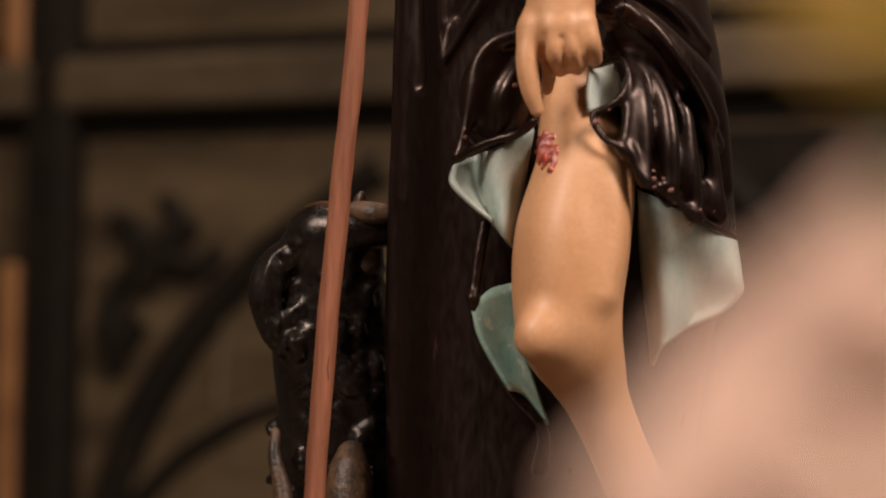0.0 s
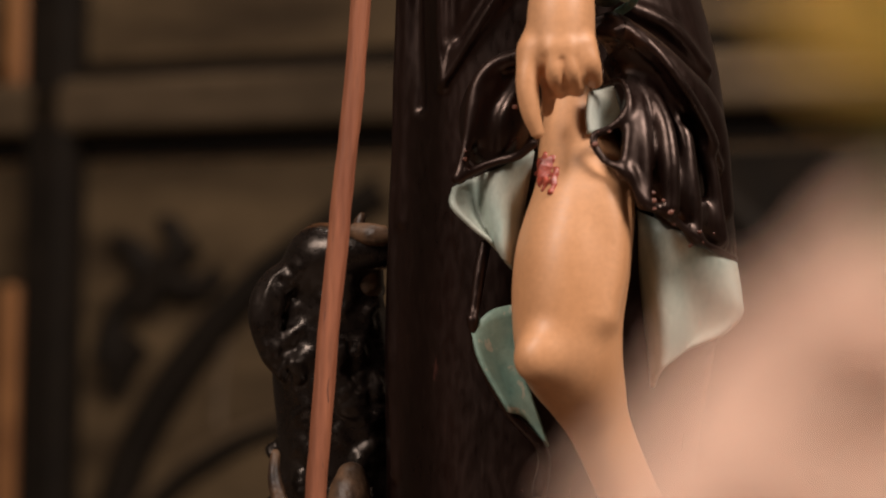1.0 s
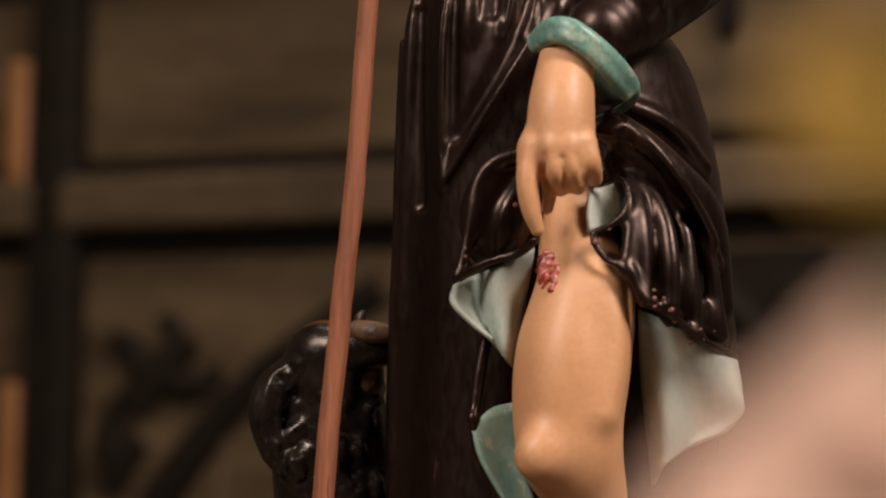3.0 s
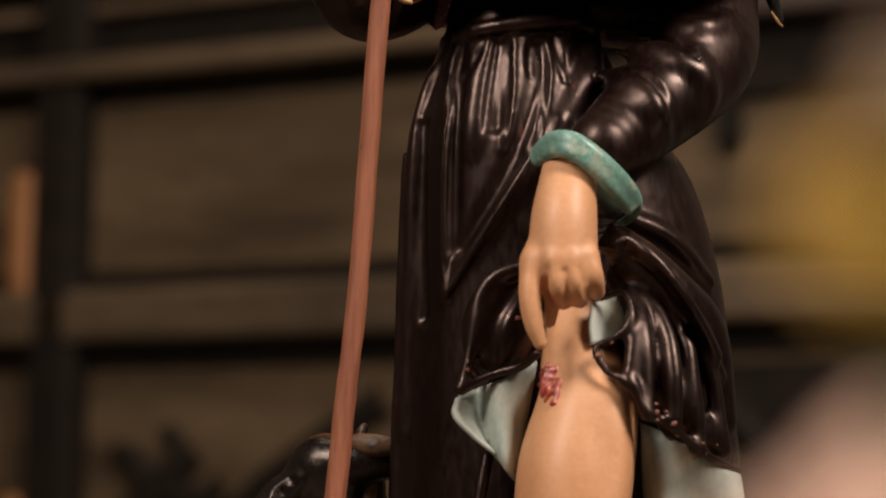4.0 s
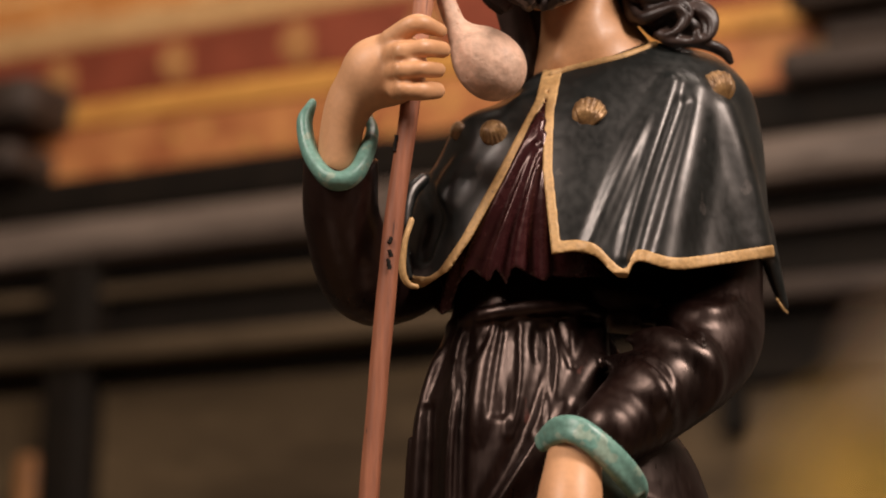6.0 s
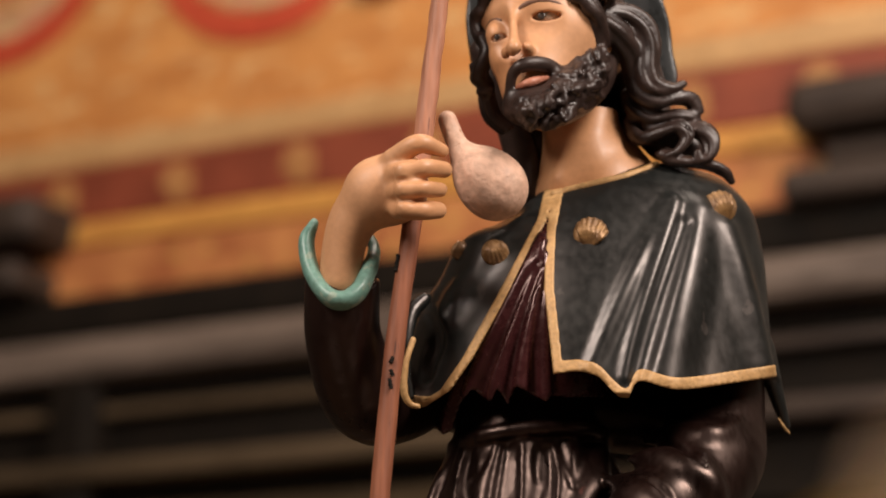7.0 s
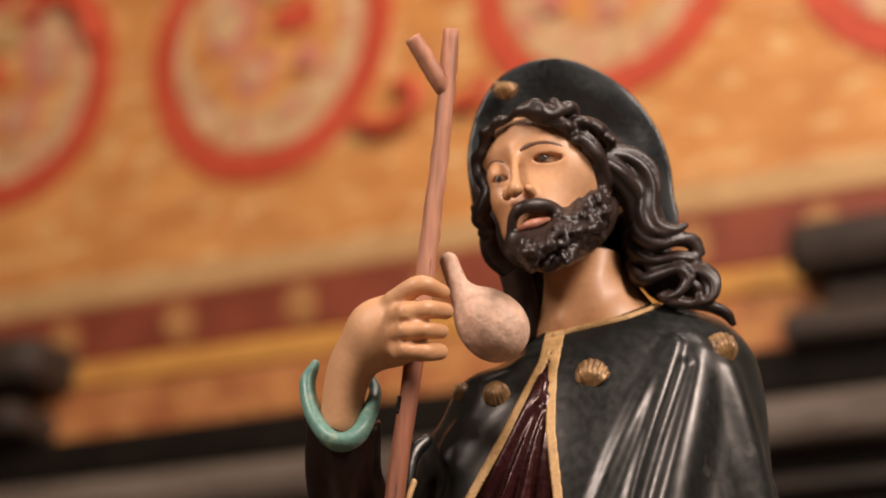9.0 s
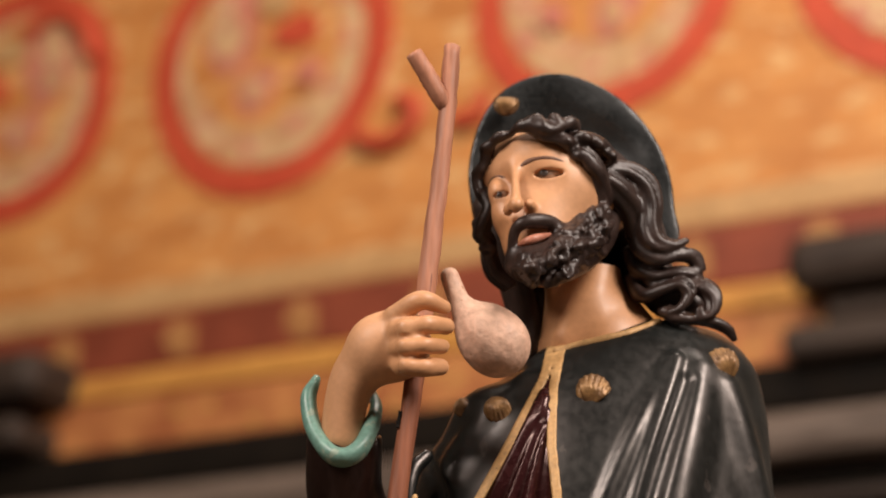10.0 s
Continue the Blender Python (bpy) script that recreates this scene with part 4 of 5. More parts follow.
# skin: leg, neck, each hand
flesh = Clay((-0.12, -0.20, -0.01), (0.20, 0.06, 0.86), 0.0016)
flesh.tube([(0.0847, -0.0750, 0.4179, 0.0162), (0.0879, -0.0850, 0.3819, 0.0249), (0.0940, -0.1000, 0.3422, 0.0335), (0.0866, -0.1100, 0.2956, 0.0393), (0.0835, -0.1150, 0.2572, 0.0376), (0.0859, -0.1150, 0.2306, 0.0349), (0.0959, -0.1050, 0.2079, 0.0279), (0.1059, -0.0950, 0.1849, 0.0220), (0.1217, -0.0850, 0.1503, 0.0201), (0.1376, -0.0800, 0.1156, 0.0210), (0.1485, -0.0700, 0.0881, 0.0195), (0.1576, -0.0600, 0.0486, 0.0147), (0.1603, -0.0550, 0.0248, 0.0139)], 0.01, n=12)
flesh.lump((0.0621, -0.1440, 0.2270), (0.014, 0.012, 0.014), 0.02)
flesh.ridge([(0.1155, 0.0000, 0.3490, 0.0034), (0.1222, -0.0000, 0.3086, 0.0042), (0.1149, 0.0000, 0.2599, 0.0042)], 0.02, sink=-0.5)
flesh.tube([(0.1599, -0.0600, 0.0273, 0.0139), (0.1491, -0.1000, 0.0216, 0.0104), (0.1396, -0.1500, 0.0230, 0.0062)], 0.012)
# lowered hand
flesh.tube([(0.0785, -0.1180, 0.5020, 0.0176), (0.0771, -0.1300, 0.4860, 0.0196), (0.0748, -0.1400, 0.4616, 0.0223), (0.0744, -0.1420, 0.4366, 0.0234)], 0.008, n=8)
flesh.lump((0.0563, -0.1450, 0.4301), (0.010, 0.010, 0.016), 0.008)
for pts in ([(0.0550, -0.1480, 0.4317, 0.0086), (0.0526, -0.1520, 0.4104, 0.0078), (0.0549, -0.1520, 0.3916, 0.0066), (0.0597, -0.1500, 0.3777, 0.0047)], [(0.0686, -0.1580, 0.4308, 0.0074), (0.0711, -0.1580, 0.4147, 0.0066), (0.0750, -0.1400, 0.4064, 0.0055)],
            [(0.0798, -0.1580, 0.4318, 0.0074), (0.0830, -0.1580, 0.4161, 0.0066), (0.0863, -0.1400, 0.4078, 0.0055)], [(0.0908, -0.1530, 0.4357, 0.0074), (0.0948, -0.1530, 0.4218, 0.0066), (0.0978, -0.1350, 0.4139, 0.0055)],
            [(0.0622, -0.1380, 0.4272, 0.0055), (0.0677, -0.1320, 0.4071, 0.0051), (0.0666, -0.1280, 0.3941, 0.0043)]):
    flesh.tube(pts, 0.0055, n=8)
for pts in ([(0.0676, 0.0000, 0.4434, 0.0017), (0.0691, 0.0000, 0.4263, 0.0021)], [(0.0811, 0.0000, 0.4429, 0.0013), (0.0846, -0.0000, 0.4226, 0.0017)], [(0.0932, 0.0000, 0.4448, 0.0013), (0.0976, 0.0000, 0.4249, 0.0017)]):
    flesh.ridge(pts, 0.003, 0.0, True, sink=0.2)
# raised hand round the staff
flesh.tube([(-0.0895, -0.0950, 0.7060, 0.0152), (-0.0878, -0.1000, 0.7293, 0.0152), (-0.0805, -0.1050, 0.7499, 0.0175), (-0.0651, -0.1100, 0.7671, 0.0199), (-0.0510, -0.1150, 0.7752, 0.0206)], 0.008)
flesh.lump((-0.0539, -0.1100, 0.7645), (0.022, 0.018, 0.020), 0.012)
for pts in ([(-0.0543, -0.1300, 0.7855, 0.0079), (-0.0367, -0.1400, 0.7944, 0.0070), (-0.0209, -0.1300, 0.7926, 0.0055)], [(-0.0518, -0.1350, 0.7737, 0.0074), (-0.0341, -0.1450, 0.7753, 0.0070), (-0.0185, -0.1300, 0.7790, 0.0059)],
            [(-0.0502, -0.1350, 0.7615, 0.0071), (-0.0344, -0.1450, 0.7607, 0.0066), (-0.0213, -0.1300, 0.7646, 0.0055)], [(-0.0491, -0.1300, 0.7495, 0.0071), (-0.0340, -0.1400, 0.7463, 0.0070), (-0.0217, -0.1250, 0.7509, 0.0059)]):
    flesh.tube(pts, 0.0035, n=8)
flesh.lump((-0.0666, -0.1180, 0.7681), (0.020, 0.014, 0.020), 0.010, (0, 40, 0))
for c in ((-0.0472, -0.1480, 0.7720), (-0.0468, -0.1480, 0.7586), (-0.0456, -0.1440, 0.7460)):
    flesh.lump(c, (0.0055, 0.005, 0.0055), 0.008)
for pts in ([(-0.0546, 0.0000, 0.8222, 0.0017), (-0.0349, 0.0000, 0.8272, 0.0017), (-0.0167, 0.0000, 0.8259, 0.0017)], [(-0.0549, 0.0000, 0.8081, 0.0017), (-0.0364, 0.0000, 0.8100, 0.0017), (-0.0171, 0.0000, 0.8101, 0.0017)], [(-0.0536, 0.0000, 0.7933, 0.0017), (-0.0359, 0.0000, 0.7938, 0.0017), (-0.0191, 0.0000, 0.7943, 0.0017)]):
    flesh.ridge(pts, 0.0025, 0.0, True, sink=0.1)
# neck, widening to the collar
flesh.tube([(0.0764, -0.0100, 0.8965, 0.0255), (0.0787, -0.0060, 0.8666, 0.0267), (0.0853, 0.0000, 0.8376, 0.0321), (0.0926, 0.0040, 0.8126, 0.0422), (0.0971, 0.0060, 0.7958, 0.0497)], 0.012, n=8)
flesh.ridge([(0.1010, 0.0000, 0.8759, 0.0047), (0.0886, 0.0000, 0.8466, 0.0051), (0.0696, 0.0000, 0.8143, 0.0038)], 0.020, sink=-0.7)
flesh.lump((0.0707, -0.0580, 0.8057), (0.010, 0.010, 0.018), 0.022, (0, 20, 0), True)

# head: plain carved face turned to the staff, leaning a little
head = Clay((-0.01, -0.16, 0.80), (0.16, 0.06, 1.03), 0.0011)
head.lump((0.0591, -0.0360, 0.9112), (0.0455, 0.056, 0.050), 0.01, (-6, -16, -38))
head.lump((0.0442, -0.0440, 0.9329), (0.036, 0.037, 0.018), 0.018, (0, -14, -30))
head.lump((0.0483, -0.0580, 0.8685), (0.028, 0.034, 0.036), 0.018, (0, -14, -30))
head.tube([(0.0100, -0.0620, 0.9112, 0.0050), (0.0242, -0.0740, 0.9183, 0.0054), (0.0455, -0.0750, 0.9256, 0.0054), (0.0673, -0.0580, 0.9284, 0.0046)], 0.016, n=8)
# cheeks
head.lump((0.0660, -0.0560, 0.9070), (0.014, 0.015, 0.013), 0.020, (0, -20, -30))
head.lump((0.0204, -0.0720, 0.8861), (0.008, 0.014, 0.012), 0.014)
# eye hollows
head.lump((0.0463, -0.1020, 0.9036), (0.017, 0.016, 0.009), 0.012, (0, -14, -25), True)
head.lump((0.0157, -0.1000, 0.8879), (0.012, 0.017, 0.0090), 0.010, (0, -14, -25), True)
# nose: bridge, tip, wings, nostril
head.tube([(0.0273, -0.0820, 0.9177, 0.0029), (0.0278, -0.0920, 0.9028, 0.0029), (0.0283, -0.1010, 0.8892, 0.0035), (0.0288, -0.1060, 0.8789, 0.0043)], 0.009, n=8)
head.lump((0.0284, -0.1080, 0.8773), (0.0052, 0.0062, 0.0052), 0.005, (0, -14, 0))
head.lump((0.0392, -0.0940, 0.8825), (0.0042, 0.0070, 0.0044), 0.004, (0, -14, -20))
head.lump((0.0230, -0.0960, 0.8779), (0.0036, 0.006, 0.0044), 0.005)
head.lump((0.0346, -0.1070, 0.8731), (0.0042, 0.006, 0.0022), 0.003, (0, -18, 0), True)
# eyelids: a ball of skin with a slit cut into it
head.lump((0.0512, -0.0715, 0.9156), (0.0138, 0.0135, 0.0120), 0.004, (0, -14, -25))
head.lump((0.0176, -0.0715, 0.8988), (0.0085, 0.0120, 0.0105), 0.004, (0, -14, -25))
head.lump((0.0521, -0.0850, 0.9108), (0.0108, 0.0130, 0.0034), 0.0008, (0, -6, -20), True)
head.lump((0.0175, -0.0830, 0.8944), (0.0058, 0.0110, 0.0022), 0.0008, (0, -14, -20), True)
# ear
head.lump((0.1057, -0.0160, 0.9065), (0.0085, 0.008, 0.0165), 0.003, (0, 8, 0))
head.lump((0.1061, -0.0240, 0.9051), (0.0040, 0.005, 0.0095), 0.003, (0, 8, 0), True)
eyes = Clay((0.0, -0.14, 0.88), (0.11, -0.04, 0.99), 0.0011)
eyes.lump((0.0512, -0.0715, 0.9156), (0.0129, 0.0128, 0.0112), 0.001)
eyes.lump((0.0176, -0.0715, 0.8988), (0.0077, 0.0113, 0.0097), 0.001)
iris = Clay((0.0, -0.14, 0.88), (0.11, -0.04, 0.99), 0.0009)
iris.lump((0.0484, -0.0838, 0.9115), (0.0034, 0.0014, 0.0036), 0.0006)
iris.lump((0.0167, -0.0818, 0.8948), (0.0024, 0.0012, 0.0026), 0.0006)
brows = Clay((-0.01, -0.15, 0.86), (0.13, 0.0, 1.0), 0.0011)
for pts in ([(0.0328, 0.0000, 0.9467, 0.0015), (0.0409, 0.0000, 0.9520, 0.0024), (0.0516, 0.0000, 0.9541, 0.0019), (0.0623, 0.0000, 0.9526, 0.0013), (0.0693, 0.0000, 0.9482, 0.0006)], [(0.0087, 0.0000, 0.9315, 0.0006), (0.0124, 0.0000, 0.9366, 0.0013), (0.0171, 0.0000, 0.9381, 0.0017), (0.0218, 0.0000, 0.9369, 0.0011)]):
    brows.ridge(pts, 0.001, base=head, sink=-0.62, n=8)
lips = Clay((0.0, -0.15, 0.82), (0.12, -0.03, 0.93), 0.0012)
lips.tube([(0.0312, -0.0950, 0.8519, 0.0016), (0.0384, -0.0990, 0.8541, 0.0032), (0.0449, -0.0970, 0.8571, 0.0032), (0.0539, -0.0900, 0.8623, 0.0016)], 0.002, n=8)
wound = Clay((0.02, -0.19, 0.32), (0.12, -0.05, 0.46), 0.0015)
rng = random.Random(5)
wound.lump(flesh.press([np.array((0.0720, 0.0000, 0.3604))])[0], (0.0075, 0.0015, 0.0135), 0.002, (0, 6, 0))
for _ in range(48):
    a, b = rng.uniform(-1, 1), rng.uniform(-1, 1)
    if a * a + b * b < 1:
        at = flesh.press([np.array((0.0720, 0.0000, 0.3604)) + np.array((a * 0.0075, 0, b * 0.0145))])[0]
        wound.lump(at, (rng.uniform(0.0015, 0.003), 0.0022, rng.uniform(0.0015, 0.004)), 0.0012, (0, rng.uniform(-40, 40), 0))

# beard, brows and hair
hair = Clay((-0.01, -0.15, 0.78), (0.21, 0.08, 1.02), 0.0014)


def lock(points, strands=4, k=0.0016, seed=0, wave=0.0):
    """A lock of carved hair: several strands that lie round one line."""
    rng = random.Random(seed)
    run = bend(points, 7)
    for i in range(strands):
        a0 = 2 * math.pi * i / strands + rng.uniform(-0.4, 0.4)
        t = np.linspace(0, 1, len(run))
        ang = a0 + 1.2 * t + wave * np.sin(9 * t + a0)
        out = run.copy()
        out[:, 0] += np.cos(ang) * run[:, 3] * 0.62
        out[:, 1] += np.sin(ang) * run[:, 3] * 0.62
        out[:, 2] += np.sin(ang + 1.0) * run[:, 3] * 0.45
        out[:, 3] = run[:, 3] * 0.46
        hair.tube(out, k, n=1)


hair.tube([(0.0994, -0.0400, 0.9011, 0.0082), (0.0890, -0.0520, 0.8760, 0.0147), (0.0717, -0.0660, 0.8565, 0.0171), (0.0551, -0.0780, 0.8444, 0.0162), (0.0398, -0.0860, 0.8397, 0.0137), (0.0317, -0.0860, 0.8403, 0.0105)], 0.006, n=8)
hair.lump((0.0695, -0.0660, 0.8686), (0.016, 0.016, 0.014), 0.008)
hair.ridge([(0.0954, 0.0000, 0.9130, 0.0063), (0.0845, 0.0000, 0.9028, 0.0092), (0.0727, 0.0000, 0.8908, 0.0101), (0.0643, 0.0000, 0.8807, 0.0092)], 0.005, base=head, sink=-0.25)
hair.tube([(0.0665, -0.0790, 0.8676, 0.0037), (0.0546, -0.0900, 0.8709, 0.0053), (0.0430, -0.0980, 0.8696, 0.0057), (0.0340, -0.1010, 0.8666, 0.0049), (0.0285, -0.0980, 0.8619, 0.0041), (0.0268, -0.0940, 0.8538, 0.0037), (0.0274, -0.0900, 0.8466, 0.0041)], 0.006, n=8)
hair.lump((0.0396, -0.0900, 0.8460), (0.014, 0.011, 0.0075), 0.005, (0, -20, 0))
hair.tube([(0.0613, -0.0880, 0.8627, 0.0056), (0.0581, -0.0920, 0.8536, 0.0068), (0.0483, -0.0990, 0.8433, 0.0060), (0.0362, -0.1020, 0.8395, 0.0052)], 0.005, n=8)
# small carved curls over the beard, between its cheek line and the jaw
rng = random.Random(3)
above = np.array([(0.0930, -0.0500, 0.9001), (0.0818, -0.0600, 0.8902), (0.0700, -0.0700, 0.8768), (0.0625, -0.0800, 0.8620), (0.0546, -0.0900, 0.8490), (0.0429, -0.0900, 0.8419), (0.0303, -0.0900, 0.8432)])
below = np.array([(0.0998, -0.0500, 0.8858), (0.0945, -0.0600, 0.8644), (0.0827, -0.0700, 0.8486), (0.0694, -0.0800, 0.8356), (0.0537, -0.0900, 0.8260), (0.0400, -0.0900, 0.8256), (0.0294, -0.0900, 0.8296)])
for i in range(120):
    u, v = rng.uniform(0, 5.99), rng.uniform(0.0, 1.0)
    j, f = int(u), u % 1
    c = (above[j] * (1 - f) + above[j + 1] * f) * (1 - v) + (below[j] * (1 - f) + below[j + 1] * f) * v
    w, a, h = rng.uniform(0.0019, 0.0030), rng.uniform(-0.9, 0.4), rng.uniform(0.0035, 0.0065)
    s, g = rng.choice((-1, 1)) * 0.0022, np.array((math.sin(a), 0, -math.cos(a))) * h
    side = np.array((math.cos(a), 0, math.sin(a))) * s
    hair.ridge([(*(c - g * 0.6), w), (*(c + side), w * 1.2), (*(c + g * 0.6), w), (*(c + g * 0.7 - side), w * 0.8)], 0.0018, sink=0.1, n=2, fit=2)
# wavy locks that part over the forehead
lock([(0.0235, -0.0800, 0.9412, 0.0025), (0.0295, -0.0880, 0.9446, 0.0050), (0.0393, -0.0920, 0.9451, 0.0070), (0.0501, -0.0920, 0.9410, 0.0070), (0.0592, -0.0880, 0.9454, 0.0078), (0.0677, -0.0800, 0.9504, 0.0062), (0.0721, -0.0760, 0.9476, 0.0033)], 6, seed=1)
lock([(0.0386, -0.0880, 0.9448, 0.0041), (0.0489, -0.0910, 0.9378, 0.0053), (0.0602, -0.0880, 0.9366, 0.0058), (0.0687, -0.0820, 0.9320, 0.0058), (0.0733, -0.0740, 0.9254, 0.0050), (0.0820, -0.0660, 0.9224, 0.0042)], 5, seed=2)
lock([(0.0637, -0.0800, 0.9406, 0.0041), (0.0736, -0.0800, 0.9417, 0.0054), (0.0838, -0.0740, 0.9407, 0.0062), (0.0925, -0.0680, 0.9370, 0.0058), (0.0994, -0.0640, 0.9307, 0.0037), (0.0960, -0.0660, 0.9263, 0.0025)], 5, seed=3)
lock([(0.0704, -0.0800, 0.9346, 0.0050), (0.0796, -0.0800, 0.9252, 0.0070), (0.0874, -0.0760, 0.9163, 0.0070), (0.0920, -0.0680, 0.9070, 0.0062), (0.0959, -0.0580, 0.8974, 0.0042)], 5, seed=9)
lock([(0.0824, -0.0740, 0.9204, 0.0033), (0.0868, -0.0720, 0.9098, 0.0041), (0.0905, -0.0660, 0.9006, 0.0050), (0.0944, -0.0580, 0.8895, 0.0050)], 4, seed=15)
lock([(0.0830, -0.0600, 0.9308, 0.0067), (0.0974, -0.0560, 0.9265, 0.0083), (0.1120, -0.0500, 0.9255, 0.0088), (0.1240, -0.0460, 0.9166, 0.0092), (0.1284, -0.0440, 0.9019, 0.0092), (0.1277, -0.0440, 0.8864, 0.0092), (0.1319, -0.0440, 0.8742, 0.0083), (0.1437, -0.0420, 0.8708, 0.0071), (0.1532, -0.0380, 0.8759, 0.0054)], 7, seed=4)
lock([(0.0921, -0.0640, 0.9172, 0.0066), (0.1051, -0.0560, 0.9090, 0.0092), (0.1159, -0.0440, 0.8984, 0.0092), (0.1198, -0.0360, 0.8845, 0.0084), (0.1248, -0.0380, 0.8707, 0.0083), (0.1372, -0.0400, 0.8625, 0.0079), (0.1507, -0.0380, 0.8662, 0.0071), (0.1610, -0.0340, 0.8660, 0.0058), (0.1670, -0.0320, 0.8572, 0.0038)], 7, seed=5)
lock([(0.1164, -0.0260, 0.8744, 0.0071), (0.1221, -0.0300, 0.8610, 0.0084), (0.1344, -0.0340, 0.8521, 0.0075), (0.1484, -0.0360, 0.8536, 0.0067), (0.1610, -0.0340, 0.8529, 0.0054), (0.1664, -0.0300, 0.8508, 0.0033)], 6, seed=12)
lock([(0.1209, -0.0220, 0.8556, 0.0092), (0.1289, -0.0300, 0.8401, 0.0108), (0.1416, -0.0380, 0.8414, 0.0083), (0.1521, -0.0420, 0.8431, 0.0062), (0.1579, -0.0420, 0.8354, 0.0054), (0.1521, -0.0420, 0.8249, 0.0050), (0.1440, -0.0400, 0.8218, 0.0037)], 6, seed=6)
lock([(0.1530, -0.0300, 0.8487, 0.0058), (0.1669, -0.0340, 0.8443, 0.0071), (0.1758, -0.0360, 0.8352, 0.0066), (0.1748, -0.0380, 0.8224, 0.0054), (0.1672, -0.0400, 0.8181, 0.0041), (0.1654, -0.0420, 0.8244, 0.0025)], 6, seed=7)
lock([(0.1403, -0.0340, 0.8253, 0.0058), (0.1500, -0.0380, 0.8182, 0.0058), (0.1650, -0.0360, 0.8175, 0.0050), (0.1778, -0.0320, 0.8165, 0.0050), (0.1873, -0.0280, 0.8128, 0.0042), (0.1927, -0.0240, 0.8063, 0.0021)], 5, seed=13)
lock([(0.0243, -0.0800, 0.9430, 0.0025), (0.0149, -0.0780, 0.9391, 0.0050), (0.0077, -0.0720, 0.9340, 0.0054), (0.0063, -0.0680, 0.9249, 0.0050), (0.0007, -0.0640, 0.9164, 0.0050), (0.0035, -0.0620, 0.9049, 0.0058), (0.0104, -0.0660, 0.8922, 0.0070), (0.0074, -0.0640, 0.8815, 0.0074), (0.0043, -0.0600, 0.8723, 0.0070), (0.0095, -0.0520, 0.8672, 0.0058), (0.0106, -0.0480, 0.8577, 0.0062), (0.0151, -0.0440, 0.8464, 0.0062), (0.0253, -0.0400, 0.8384, 0.0058)], 6, seed=8)
lock([(0.0088, -0.0620, 0.9271, 0.0025), (0.0006, -0.0560, 0.9246, 0.0029), (-0.0035, -0.0520, 0.9206, 0.0017)], 3, seed=14)
for c in ((0.0311, -0.0920, 0.9448, 0.0058), (0.0400, -0.0940, 0.9479, 0.0070), (0.0474, -0.0960, 0.9429, 0.0062), (0.0565, -0.0920, 0.9495, 0.0070), (0.0666, -0.0860, 0.9508, 0.0062), (0.0651, -0.0900, 0.9342, 0.0053), (0.0776, -0.0840, 0.9395, 0.0062), (0.0878, -0.0780, 0.9376, 0.0062), (0.0983, -0.0700, 0.9311, 0.0050), (0.0737, -0.0840, 0.9253, 0.0054), (0.0830, -0.0800, 0.9174, 0.0054), (0.0157, -0.0820, 0.9394, 0.0054), (0.0068, -0.0760, 0.9325, 0.0054), (0.0023, -0.0680, 0.9177, 0.0054), (0.0069, -0.0660, 0.8992, 0.0054), (0.0017, -0.0600, 0.8792, 0.0058), (0.0088, -0.0560, 0.8615, 0.0062)):
    w = rng.uniform(0.85, 1.15)
    hair.lump(c, (c[3] * w, c[3] * 0.8, c[3] * 0.62), 0.0035, (0, rng.uniform(-40, 50), 0))
hair.tube([(0.0090, -0.0200, 0.9046, 0.0118), (0.0182, -0.0160, 0.8794, 0.0135), (0.0290, -0.0080, 0.8557, 0.0127), (0.0373, 0.0000, 0.8275, 0.0118), (0.0421, 0.0040, 0.8024, 0.0101)], 0.01)
hair.tube([(0.0516, 0.0160, 0.8595, 0.0128), (0.0521, 0.0160, 0.8327, 0.0145), (0.0483, 0.0160, 0.8060, 0.0127)], 0.008)
hair.tube([(0.1119, 0.0060, 0.9256, 0.0155), (0.1231, 0.0040, 0.8980, 0.0196), (0.1313, -0.0040, 0.8643, 0.0178), (0.1437, -0.0100, 0.8406, 0.0143), (0.1630, -0.0100, 0.8368, 0.0101)], 0.012)
hair.lump((0.0688, 0.0000, 0.9245), (0.056, 0.050, 0.044), 0.006)

# hat: the broad brim turned up behind the head, a shallow cup with a thin edge, and the crown behind it
hat = Clay((-0.03, -0.06, 0.84), (0.17, 0.11, 1.07), 0.0018)
sx, sz, gx, gy, gz = hat.seen()
mx, my, mz = (0.0721, 0.0000, 0.9314)
edge = np.array([(0.1527, 0.0000, 0.8885), (0.1501, 0.0000, 0.9155), (0.1470, 0.0000, 0.9404), (0.1401, 0.0000, 0.9617), (0.1270, 0.0000, 0.9838), (0.1096, 0.0000, 1.0023), (0.0882, 0.0000, 1.0152), (0.0656, 0.0000, 1.0225), (0.0417, 0.0000, 1.0204), (0.0194, 0.0000, 1.0086), (0.0055, 0.0000, 0.9906), (-0.0034, 0.0000, 0.9659), (-0.0066, 0.0000, 0.9429), (-0.0042, 0.0000, 0.9157), (0.0020, 0.0000, 0.8888), (0.0258, 0.0000, 0.8537), (0.0726, 0.0000, 0.8417), (0.1232, 0.0000, 0.8520)])
angle = np.arctan2(edge[:, 2] - mz, edge[:, 0] - mx)
reach = np.hypot(edge[:, 0] - mx, edge[:, 2] - mz)
order = np.argsort(angle)
angle, reach = angle[order], reach[order]
ring = bend(np.stack([np.concatenate([angle - 2 * math.pi, angle, angle + 2 * math.pi]), np.tile(reach, 3)], 1), 6)
away = np.hypot(sx - mx, sz - mz)
full = np.interp(np.arctan2(sz - mz, sx - mx), ring[:, 0], ring[:, 1])
